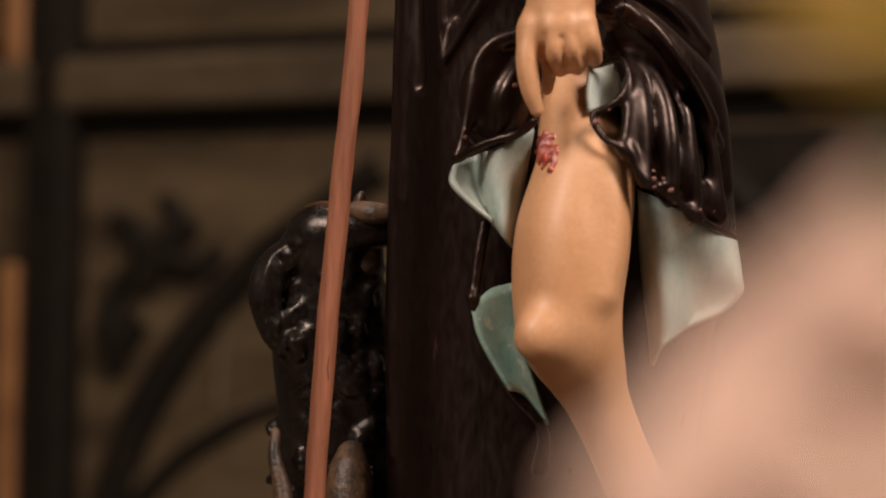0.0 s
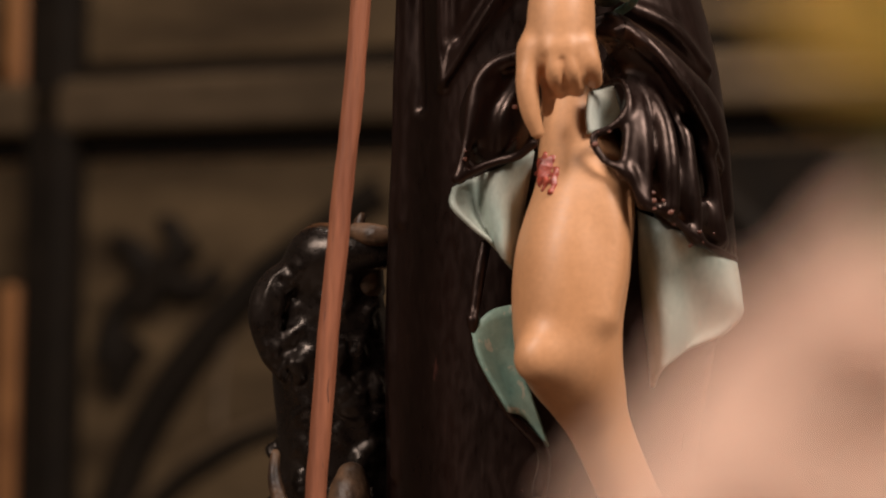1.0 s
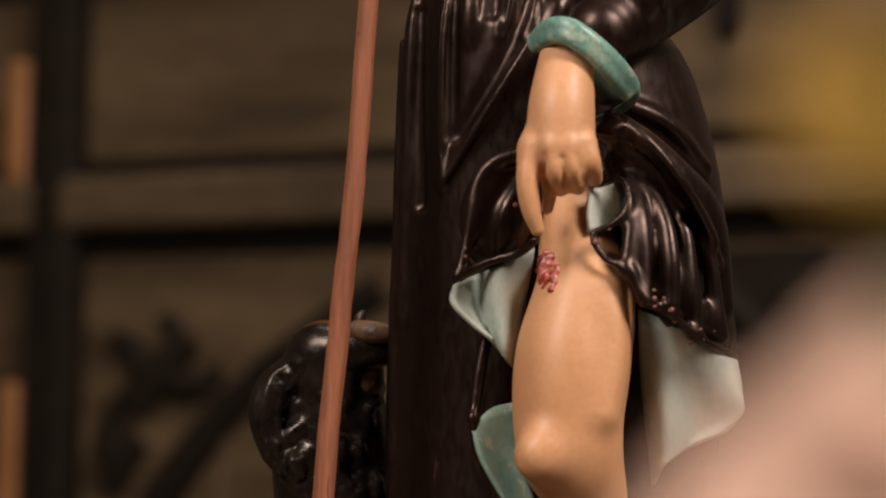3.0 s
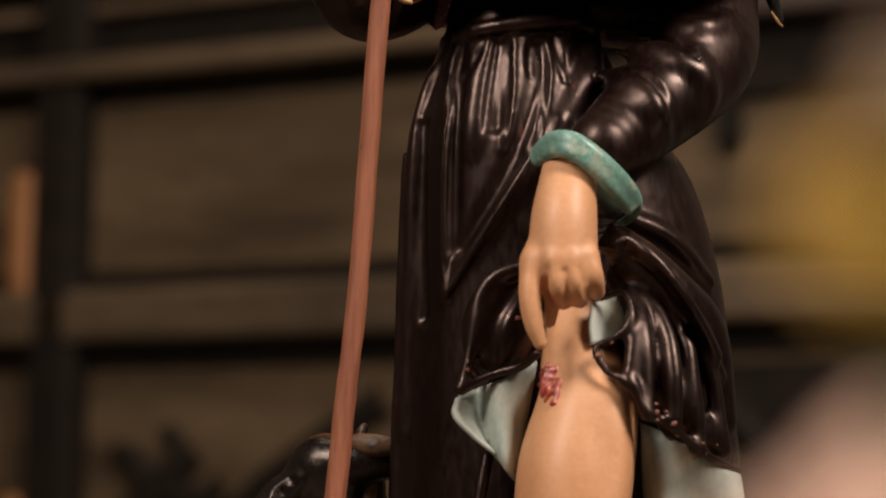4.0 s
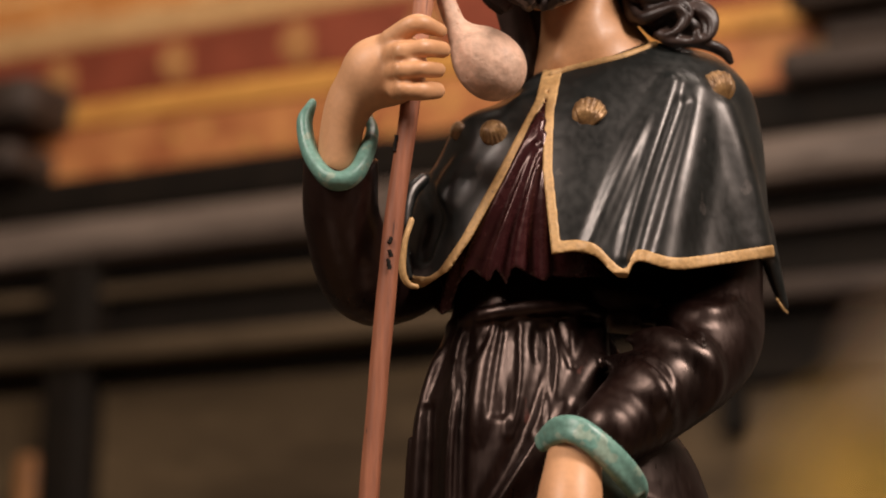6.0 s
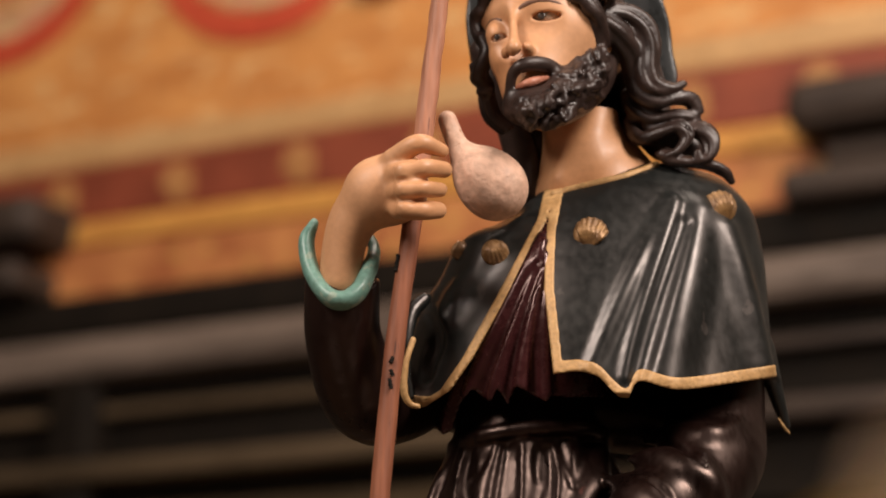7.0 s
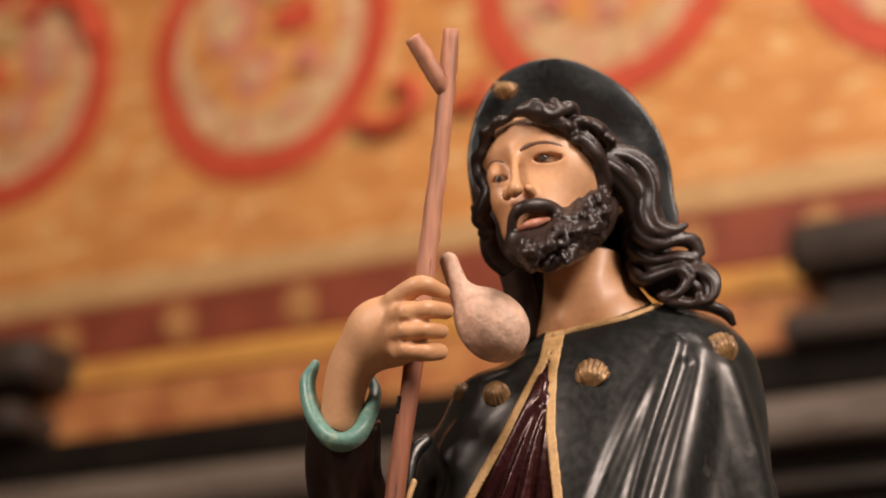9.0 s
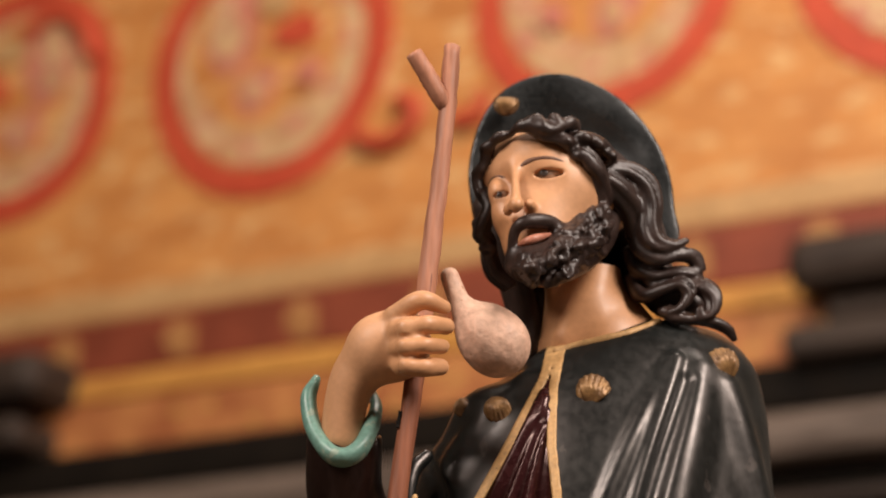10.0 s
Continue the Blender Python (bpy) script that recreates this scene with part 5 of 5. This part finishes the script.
cup = gy - (0.004 + 0.020 * (1 - np.clip(away / full, 0, 1.2) ** 2) + 0.09 * np.clip(away / full - 0.72, 0, 0.4) ** 2) + 0.0016 * np.sin(70 * sx + 1) * np.sin(90 * sz)
hat.f = np.maximum(np.abs(cup) - 0.0034, away - full).astype(np.float32)
hat.lump((mx, 0.045, mz - 0.006), (0.054, 0.045, 0.058), 0.012)

# cuffs
cuffs = Clay((-0.14, -0.19, 0.44), (0.18, 0.0, 0.82), 0.0018)
cuffs.tube([(-0.1114, -0.0920, 0.7468, 0.0020), (-0.1155, -0.0940, 0.7348, 0.0045), (-0.1108, -0.1000, 0.7123, 0.0050), (-0.0994, -0.1100, 0.6942, 0.0052), (-0.0873, -0.1130, 0.6889, 0.0052), (-0.0759, -0.1090, 0.6975, 0.0052), (-0.0689, -0.0980, 0.7164, 0.0054), (-0.0670, -0.0850, 0.7323, 0.0045), (-0.0715, -0.0700, 0.7466, 0.0036)], 0.003, n=8)
cuffs.tube([(-0.1101, -0.0860, 0.7508, 0.0031), (-0.1137, -0.0880, 0.7336, 0.0040), (-0.1086, -0.0940, 0.7107, 0.0045), (-0.0980, -0.1030, 0.6915, 0.0048), (-0.0867, -0.1060, 0.6870, 0.0048), (-0.0760, -0.1020, 0.6948, 0.0048), (-0.0702, -0.0920, 0.7130, 0.0045)], 0.008, n=8)
cuffs.tube([(0.0551, -0.1160, 0.5101, 0.0035), (0.0649, -0.1380, 0.5174, 0.0042), (0.0804, -0.1500, 0.5155, 0.0045), (0.0979, -0.1490, 0.5039, 0.0045), (0.1139, -0.1380, 0.4907, 0.0045), (0.1244, -0.1180, 0.4800, 0.0042), (0.1247, -0.0920, 0.4726, 0.0035), (0.1157, -0.0700, 0.4678, 0.0031)], 0.003, n=8)
cuffs.tube([(0.0575, -0.1180, 0.5037, 0.0031), (0.0673, -0.1400, 0.5075, 0.0042), (0.0782, -0.1510, 0.5054, 0.0045), (0.0927, -0.1500, 0.4952, 0.0045), (0.1071, -0.1390, 0.4827, 0.0045), (0.1183, -0.1200, 0.4726, 0.0038)], 0.010, n=8)
# solid plugs whose dark colour stands in for the shaded cuff openings
inner = Clay((-0.14, -0.19, 0.44), (0.18, 0.0, 0.82), 0.0022)
inner.tube([(0.0982, -0.0950, 0.4931, 0.0160), (0.1076, -0.0900, 0.4823, 0.0128)], 0.006)
inner.tube([(-0.0893, -0.0650, 0.7158, 0.0171), (-0.0881, -0.0650, 0.7054, 0.0183)], 0.006)

# scallop shells
shells = Clay((-0.02, -0.13, 0.66), (0.24, 0.0, 1.0), 0.001)


def scallop(c, r, spin, flat=0.35, base=cape, lift=0.0):
    at = base.press([np.array((*c, r))])[0]
    at[1] -= lift
    d = np.array((math.sin(radians(spin)), 0.0, -math.cos(radians(spin))))
    side = np.array((d[2], 0.0, -d[0]))
    c, out = np.array(at[:3]), np.array((0.0, -1.0, 0.0))
    shells.lump(tuple(c), (r * 1.0, r * 0.3, r * 0.98), 0.001)
    for i in range(7):
        a = radians(-66 + 22 * i)
        tip = c + r * 0.9 * (d * math.cos(a) * 0.95 + side * math.sin(a)) + out * r * 0.1
        root = c - d * r * 0.85 + side * math.sin(a) * r * 0.2 + out * r * 0.1
        mid = (tip + root) / 2 + out * r * flat + side * math.sin(a) * r * 0.12
        shells.tube([(*root, r * 0.09), (*mid, r * 0.125), (*tip, r * 0.14)], 0.0007, n=6)


scallop((0.0903, -0.0000, 0.7712), 0.0126, 165)
scallop((0.1857, 0.0000, 0.7944), 0.0126, 205)
scallop((0.0196, 0.0000, 0.7550), 0.0101, 20)
scallop((-0.0055, 0.0000, 0.7555), 0.0076, 10)
scallop((0.0206, 0.0000, 0.9929), 0.0100, 170, 0.4, hat, 0.010)
scallop((-0.0363, 0.0000, 0.6910), 0.0084, 30)

chips = Clay((-0.02, -0.18, 0.08), (0.20, 0.0, 0.46), 0.0014)
rng = random.Random(11)
for c, r, many in (((0.1615, 0.0000, 0.3328), 0.010, 9), ((0.1836, 0.0000, 0.3145), 0.009, 8), ((0.1097, -0.0000, 0.3862), 0.007, 7), ((0.0168, 0.0000, 0.3724), 0.004, 3), ((0.0587, 0.0000, 0.1400), 0.007, 4), ((0.2040, -0.0000, 0.3051), 0.006, 4), ((0.0469, 0.0000, 0.4087), 0.0025, 2), ((0.1460, 0.0000, 0.3422), 0.006, 4)):
    for _ in range(many):
        at = robe.press([np.array(c) + np.array((rng.uniform(-r, r), 0, rng.uniform(-r, r)))])[0]
        chips.lump(at, (rng.uniform(0.001, 0.0032), 0.0012, rng.uniform(0.0008, 0.002)), 0.001, (0, rng.uniform(-40, 40), 0))

lining = [sheet([[(0.0051, -0.1040, 0.3435), (0.0194, -0.0900, 0.3509), (0.0337, -0.1060, 0.3554), (0.0590, -0.1100, 0.3686)], [(0.0038, -0.1120, 0.3303), (0.0205, -0.0900, 0.3315), (0.0348, -0.1080, 0.3292), (0.0532, -0.0800, 0.3304)], [(0.0190, -0.1120, 0.3153), (0.0284, -0.0980, 0.3123), (0.0383, -0.1080, 0.3044), (0.0498, -0.0820, 0.2999)], [(0.0283, -0.1100, 0.3091), (0.0362, -0.1020, 0.3007), (0.0417, -0.1040, 0.2931), (0.0468, -0.0840, 0.2881)]]),
          sheet([[(0.0180, -0.0940, 0.2468), (0.0317, -0.0920, 0.2598), (0.0480, -0.0850, 0.2649)], [(0.0252, -0.1000, 0.2250), (0.0389, -0.0880, 0.2253), (0.0546, -0.0820, 0.2224)], [(0.0450, -0.1000, 0.1916), (0.0568, -0.0920, 0.1878), (0.0727, -0.0860, 0.1680)]]),
          sheet([[(0.1303, -0.1000, 0.3294), (0.1450, -0.0950, 0.3234), (0.1625, -0.1180, 0.3118), (0.1982, -0.0950, 0.2950)], [(0.1359, -0.0750, 0.2783), (0.1453, -0.1000, 0.2778), (0.1686, -0.0980, 0.2763), (0.2022, -0.1040, 0.2702)], [(0.1412, -0.0750, 0.2395), (0.1497, -0.1000, 0.2394), (0.1735, -0.0900, 0.2496), (0.2016, -0.1040, 0.2595)], [(0.1438, -0.0780, 0.2093), (0.1488, -0.1000, 0.2222), (0.1658, -0.0920, 0.2352), (0.1918, -0.1000, 0.2471)]]),
          sheet([[(0.0954, -0.1120, 0.4086), (0.1082, -0.1080, 0.4119), (0.1202, -0.1180, 0.4149)], [(0.0934, -0.1180, 0.3926), (0.1056, -0.1120, 0.3953), (0.1194, -0.1220, 0.3977)], [(0.0946, -0.1220, 0.3797), (0.1039, -0.1180, 0.3810), (0.1141, -0.1250, 0.3844)]])]

plinth = Clay((-0.16, -0.20, -0.035), (0.30, 0.15, 0.03), 0.004)
plinth.loft([(-0.03, 0.05, -0.02, 0.19, 0.16), (-0.012, 0.05, -0.02, 0.185, 0.155), (-0.004, 0.05, -0.02, 0.18, 0.15), (0.002, 0.05, -0.02, 0.175, 0.145)])

pieces = [(ROBE, robe.skin()), (TUNIC, tunic.skin()), (CAPE, cape.skin()), (GILT, trim.skin()), (GILT, piping.skin()), (SKIN, flesh.skin()), (SKIN, head.skin()), (EYEW, eyes.skin()), (IRIS, iris.skin()), (BROW, brows.skin()), (LIPS, lips.skin()),
          (WOUND, wound.skin()), (CHIP, chips.skin()), (HAIR, hair.skin()), (HAT, hat.skin()), (TEAL, cuffs.skin()), (INNER_SHADE, inner.skin()), (SHELL, shells.skin()), (PLINTH, plinth.skin())] + [(LININGT if i == 1 else LINING, s) for i, s in enumerate(lining)]
statue = figure("saint_statue", pieces, BASE)
tagged(statue, "painted carved pilgrim statue in a dark gilt-edged cape", "statue")

# ---- staff ----
def pole(points, sides=9, rough=0.0006, seed=0, bm=None):
    """A whittled wooden pole: a tapering, slightly uneven many-sided tube with closed ends."""
    rng = random.Random(seed)
    run = bend(points, 8)
    bm = bm or bmesh.new()
    rings = []
    for i, p in enumerate(run):
        t = Vector(run[min(i + 1, len(run) - 1), :3] - run[max(i - 1, 0), :3]).normalized()
        u = t.cross(Vector((0, 1, 0))).normalized()
        v = t.cross(u)
        rings.append([bm.verts.new(Vector(p[:3]) + (u * math.cos(a) + v * math.sin(a)) * (p[3] + rng.uniform(-rough, rough))) for a in np.arange(sides) * 2 * math.pi / sides])
    for a, b in zip(rings[:-1], rings[1:]):
        for i in range(sides):
            f = bm.faces.new((a[i], a[(i + 1) % sides], b[(i + 1) % sides], b[i]))
            f.smooth = True
    for ring, d in ((rings[0], 0), (rings[-1], -1)):
        edge = bm.faces.new(ring)
        made = bmesh.ops.inset_individual(bm, faces=[edge], thickness=run[d][3] * 0.25, depth=run[d][3] * 0.18)
    bmesh.ops.recalc_face_normals(bm, faces=bm.faces)
    return bm


staff = tagged(new("pilgrim_staff"), "reddish-brown wooden staff with a forked top held by the statue", "staff")
staff.location = BASE
part("shaft", pole([(-0.0370, -0.1000, 0.7804, 0.0070), (-0.0518, -0.1000, 0.6333, 0.0072), (-0.0631, -0.1000, 0.4282, 0.0072), (-0.0716, -0.1000, 0.3278, 0.0076), (-0.0822, -0.1000, 0.1856, 0.0076), (-0.0897, -0.1000, 0.0174, 0.0076)], 7, 0.0004, seed=1), STAFF, staff)
part("upper_shaft", pole([(-0.0208, -0.1000, 1.0023, 0.0064), (-0.0236, -0.1000, 0.9412, 0.0064), (-0.0299, -0.1000, 0.8630, 0.0068), (-0.0370, -0.1000, 0.7804, 0.0070)], seed=4), PALESTAFF, staff, "paler upper end of the staff")
part("fork", pole([(-0.0235, -0.1000, 0.9499, 0.0036), (-0.0287, -0.1040, 0.9606, 0.0064), (-0.0377, -0.1080, 0.9750, 0.0068), (-0.0485, -0.1120, 0.9913, 0.0063)], 9, 0.0002, seed=2), PALESTAFF, staff)

# three painted marks; the fourth bar stands for a dark notch in the edge
for a, b in (((-0.0505, -0.1080, 0.6492), (-0.0519, -0.1090, 0.6449)), ((-0.0518, -0.1090, 0.6401), (-0.0501, -0.1090, 0.6354)), ((-0.0524, -0.1090, 0.6337), (-0.0510, -0.1090, 0.6265)), ((-0.0492, -0.1040, 0.7239), (-0.0506, -0.1040, 0.7120))):
    part("mark", pole([(*a, 0.0016), (*b, 0.0014)], 6, 0.0004, 3), CARVE_SHADE, staff, "small black mark")

# ---- gourd ----
gourd = Clay((-0.04, -0.15, 0.72), (0.09, 0.03, 0.92), 0.0016)
gourd.tube([(-0.0176, -0.0850, 0.8298, 0.0068), (-0.0141, -0.0850, 0.8206, 0.0072), (-0.0090, -0.0830, 0.8103, 0.0081), (-0.0006, -0.0800, 0.8000, 0.0137), (0.0102, -0.0780, 0.7895, 0.0226), (0.0169, -0.0760, 0.7835, 0.0243), (0.0202, -0.0760, 0.7803, 0.0210)], 0.004, n=10)
flask = tagged(new("gourd_flask"), "pinkish painted gourd flask hanging at the staff", "gourd")
flask.location = BASE
band = Clay((-0.04, -0.15, 0.82), (0.03, 0.0, 0.92), 0.0012)
band.tube([(-0.0203, -0.0940, 0.8112, 0.0018), (-0.0131, -0.1005, 0.8111, 0.0018), (-0.0064, -0.0940, 0.8175, 0.0018)], 0.002, n=8)
for name, clay, label in (("body", gourd, ""), ("neck_band", band, "raised band round the gourd's neck")):
    ob = figure(name, [(GOURD, clay.skin())], (0, 0, 0))
    ob.parent = flask
    if label:
        ob["label"] = label

# ---- dog statue ----
dog = Clay((-0.17, -0.04, -0.01), (0.01, 0.18, 0.37), 0.0022)
dog.tube([(-0.0908, 0.0500, 0.2946, 0.0276), (-0.0816, 0.0600, 0.2701, 0.0355), (-0.0812, 0.0700, 0.2244, 0.0452), (-0.0741, 0.0750, 0.1743, 0.0480), (-0.0687, 0.0800, 0.0989, 0.0516), (-0.0648, 0.0800, 0.0030, 0.0533)], 0.014)
dog.tube([(-0.0864, 0.0400, 0.3017, 0.0214), (-0.0647, 0.0300, 0.3033, 0.0171), (-0.0380, 0.0300, 0.3054, 0.0128)], 0.012)
# ear with its folds
dog.tube([(-0.1071, 0.0450, 0.2941, 0.0086), (-0.1255, 0.0400, 0.2771, 0.0111), (-0.1308, 0.0380, 0.2563, 0.0120), (-0.1245, 0.0380, 0.2297, 0.0094), (-0.1148, 0.0400, 0.2134, 0.0060)], 0.006)
for pts in ([(-0.1081, 0.0000, 0.2944, 0.0025), (-0.1247, 0.0000, 0.2768, 0.0029), (-0.1274, 0.0000, 0.2476, 0.0025)], [(-0.1058, 0.0000, 0.2844, 0.0021), (-0.1176, 0.0000, 0.2639, 0.0025), (-0.1182, 0.0000, 0.2316, 0.0025)]):
    dog.ridge(pts, 0.004, sink=-0.1, taper=0.4)
# wavy coat
rng = random.Random(8)
for _ in range(85):
    x, y = rng.uniform(475, 680), rng.uniform(420, 870)
    at = np.array((-0.0921, -0.0000, 0.3048)) + np.array(((x - 560) / 2475, 0, -(y - 400) / 2475))
    w, h = rng.uniform(0.003, 0.007) * rng.choice((-1, 1)), rng.uniform(0.008, 0.020)
    dog.ridge([(*at, 0.0030), (at[0] + w, 0, at[2] - h * 0.4, 0.0040), (at[0] - w * 0.3, 0, at[2] - h * 0.75, 0.0034), (at[0] + w * 0.5, 0, at[2] - h, 0.0022)], 0.004, sink=-0.35, taper=0.3)
tanfur = Clay((-0.17, -0.06, -0.01), (0.01, 0.18, 0.38), 0.0022)
tanfur.tube([(-0.0646, 0.0200, 0.3176, 0.0068), (-0.0522, 0.0150, 0.3152, 0.0085), (-0.0379, 0.0150, 0.3146, 0.0059)], 0.006)
tanfur.lump((-0.0573, 0.0460, 0.2818), (0.013, 0.016, 0.014), 0.006)
tanfur.lump((-0.0546, 0.0440, 0.2929), (0.009, 0.014, 0.010), 0.006)
tanfur.tube([(-0.0610, 0.0300, 0.3293, 0.0034), (-0.0626, 0.0300, 0.3251, 0.0043)], 0.004)
tanfur.tube([(-0.0647, 0.0220, 0.1406, 0.0110), (-0.0656, 0.0140, 0.1149, 0.0169), (-0.0626, 0.0000, 0.0234, 0.0193)], 0.01)
tanfur.tube([(-0.1195, 0.0200, 0.1564, 0.0038), (-0.1197, 0.0160, 0.1382, 0.0051), (-0.1122, 0.0100, 0.1062, 0.0076), (-0.1068, 0.0000, 0.0226, 0.0168)], 0.01)
ob = figure("dog_statue", [(FUR, dog.skin()), (TAN, tanfur.skin())], BASE)
tagged(ob, "black and tan carved dog sitting against the robe", "statue")

# ---- flowers close to the camera ----
def rose(name, place, r, material, label, seed, foot):
    """A full-blown rose: rings of cupped petals round a bud, on a stem that stands in a vase."""
    rng = random.Random(seed)
    thing = tagged(new(name), label, "flower", "altar flowers")
    thing.location = place
    nod = Euler((radians(62), 0, rng.uniform(-0.3, 0.3))).to_matrix()
    for ring, (count, lean, size) in enumerate(((3, 12, 0.55), (5, 30, 0.75), (6, 55, 0.95), (7, 80, 1.05))):
        for i in range(count):
            bm = bmesh.new()
            turn = Euler((0, 0, 2 * math.pi * (i + 0.5 * (ring % 2)) / count + rng.uniform(-0.1, 0.1))).to_matrix()
            grid = []
            for a in range(7):
                row = []
                for b in range(7):
                    u, v = (a / 6 - 0.5) * 1.5, b / 6
                    tip = radians(lean) * v ** 0.7 + 0.25 * v * v
                    rad = r * (0.12 + size * 0.75 * math.sin(tip) * v + 0.16 * v)
                    up = r * size * 0.8 * v * math.cos(tip * 0.9)
                    w = u * (0.45 + 0.75 * math.sin(math.pi * min(v * 0.8 + 0.12, 1)))
                    row.append(bm.verts.new(nod @ (turn @ Vector((rad * math.cos(w), rad * math.sin(w) + 0.1 * r * w, up)))))
                grid.append(row)
            for a in range(6):
                for b in range(6):
                    bm.faces.new((grid[a][b], grid[a + 1][b], grid[a + 1][b + 1], grid[a][b + 1])).smooth = True
            bmesh.ops.solidify(bm, geom=bm.faces, thickness=0.0006)
            part("petal", bm, material, thing)
    h = place[2] - foot
    part("stem", pole([(0, 0, 0.1 * r, 0.003), (0.004, 0.0, -h / 2, 0.003), (0, 0, -h, 0.003)], 6, 0.0002, seed), STEM, thing)
    return thing


rose("peach_rose", (0.0651, 0.4312, 1.4867), 0.0308, PEACH, "full-blown peach rose in front of the altar", 1, 1.3)
rose("peach_rose", (0.0462, 0.4158, 1.4690), 0.0256, PEACH, "full-blown peach rose in front of the altar", 2, 1.3)
rose("peach_rose", (0.0835, 0.4466, 1.5070), 0.0265, PEACH, "full-blown peach rose in front of the altar", 3, 1.3)
rose("yellow_rose", (0.0716, 0.4389, 1.5585), 0.0185, YELLOW, "yellow rose above the peach roses", 4, 1.3)
rose("cream_rosebud", (0.0735, 0.4389, 1.5800), 0.0075, CREAM, "small cream rosebud beside the yellow rose", 5, 1.3)
bm = bmesh.new()
prof = ((0.0, 0.035), (0.01, 0.035), (0.03, 0.018), (0.08, 0.035), (0.14, 0.05), (0.20, 0.035), (0.26, 0.05), (0.262, 0.047), (0.20, 0.03))
rings = [[bm.verts.new((r * math.cos(a), r * math.sin(a), z)) for a in np.arange(24) * math.pi / 12] for z, r in prof]
for a, b in zip(rings[:-1], rings[1:]):
    for i in range(24):
        bm.faces.new((a[i], a[(i + 1) % 24], b[(i + 1) % 24], b[i])).smooth = True
bm.faces.new(rings[0])
vase = part("vase", bm, VASE)
vase.location = (0.069, 0.43, 1.05)
tagged(vase, "slender brass vase holding the roses on the altar", "vase")
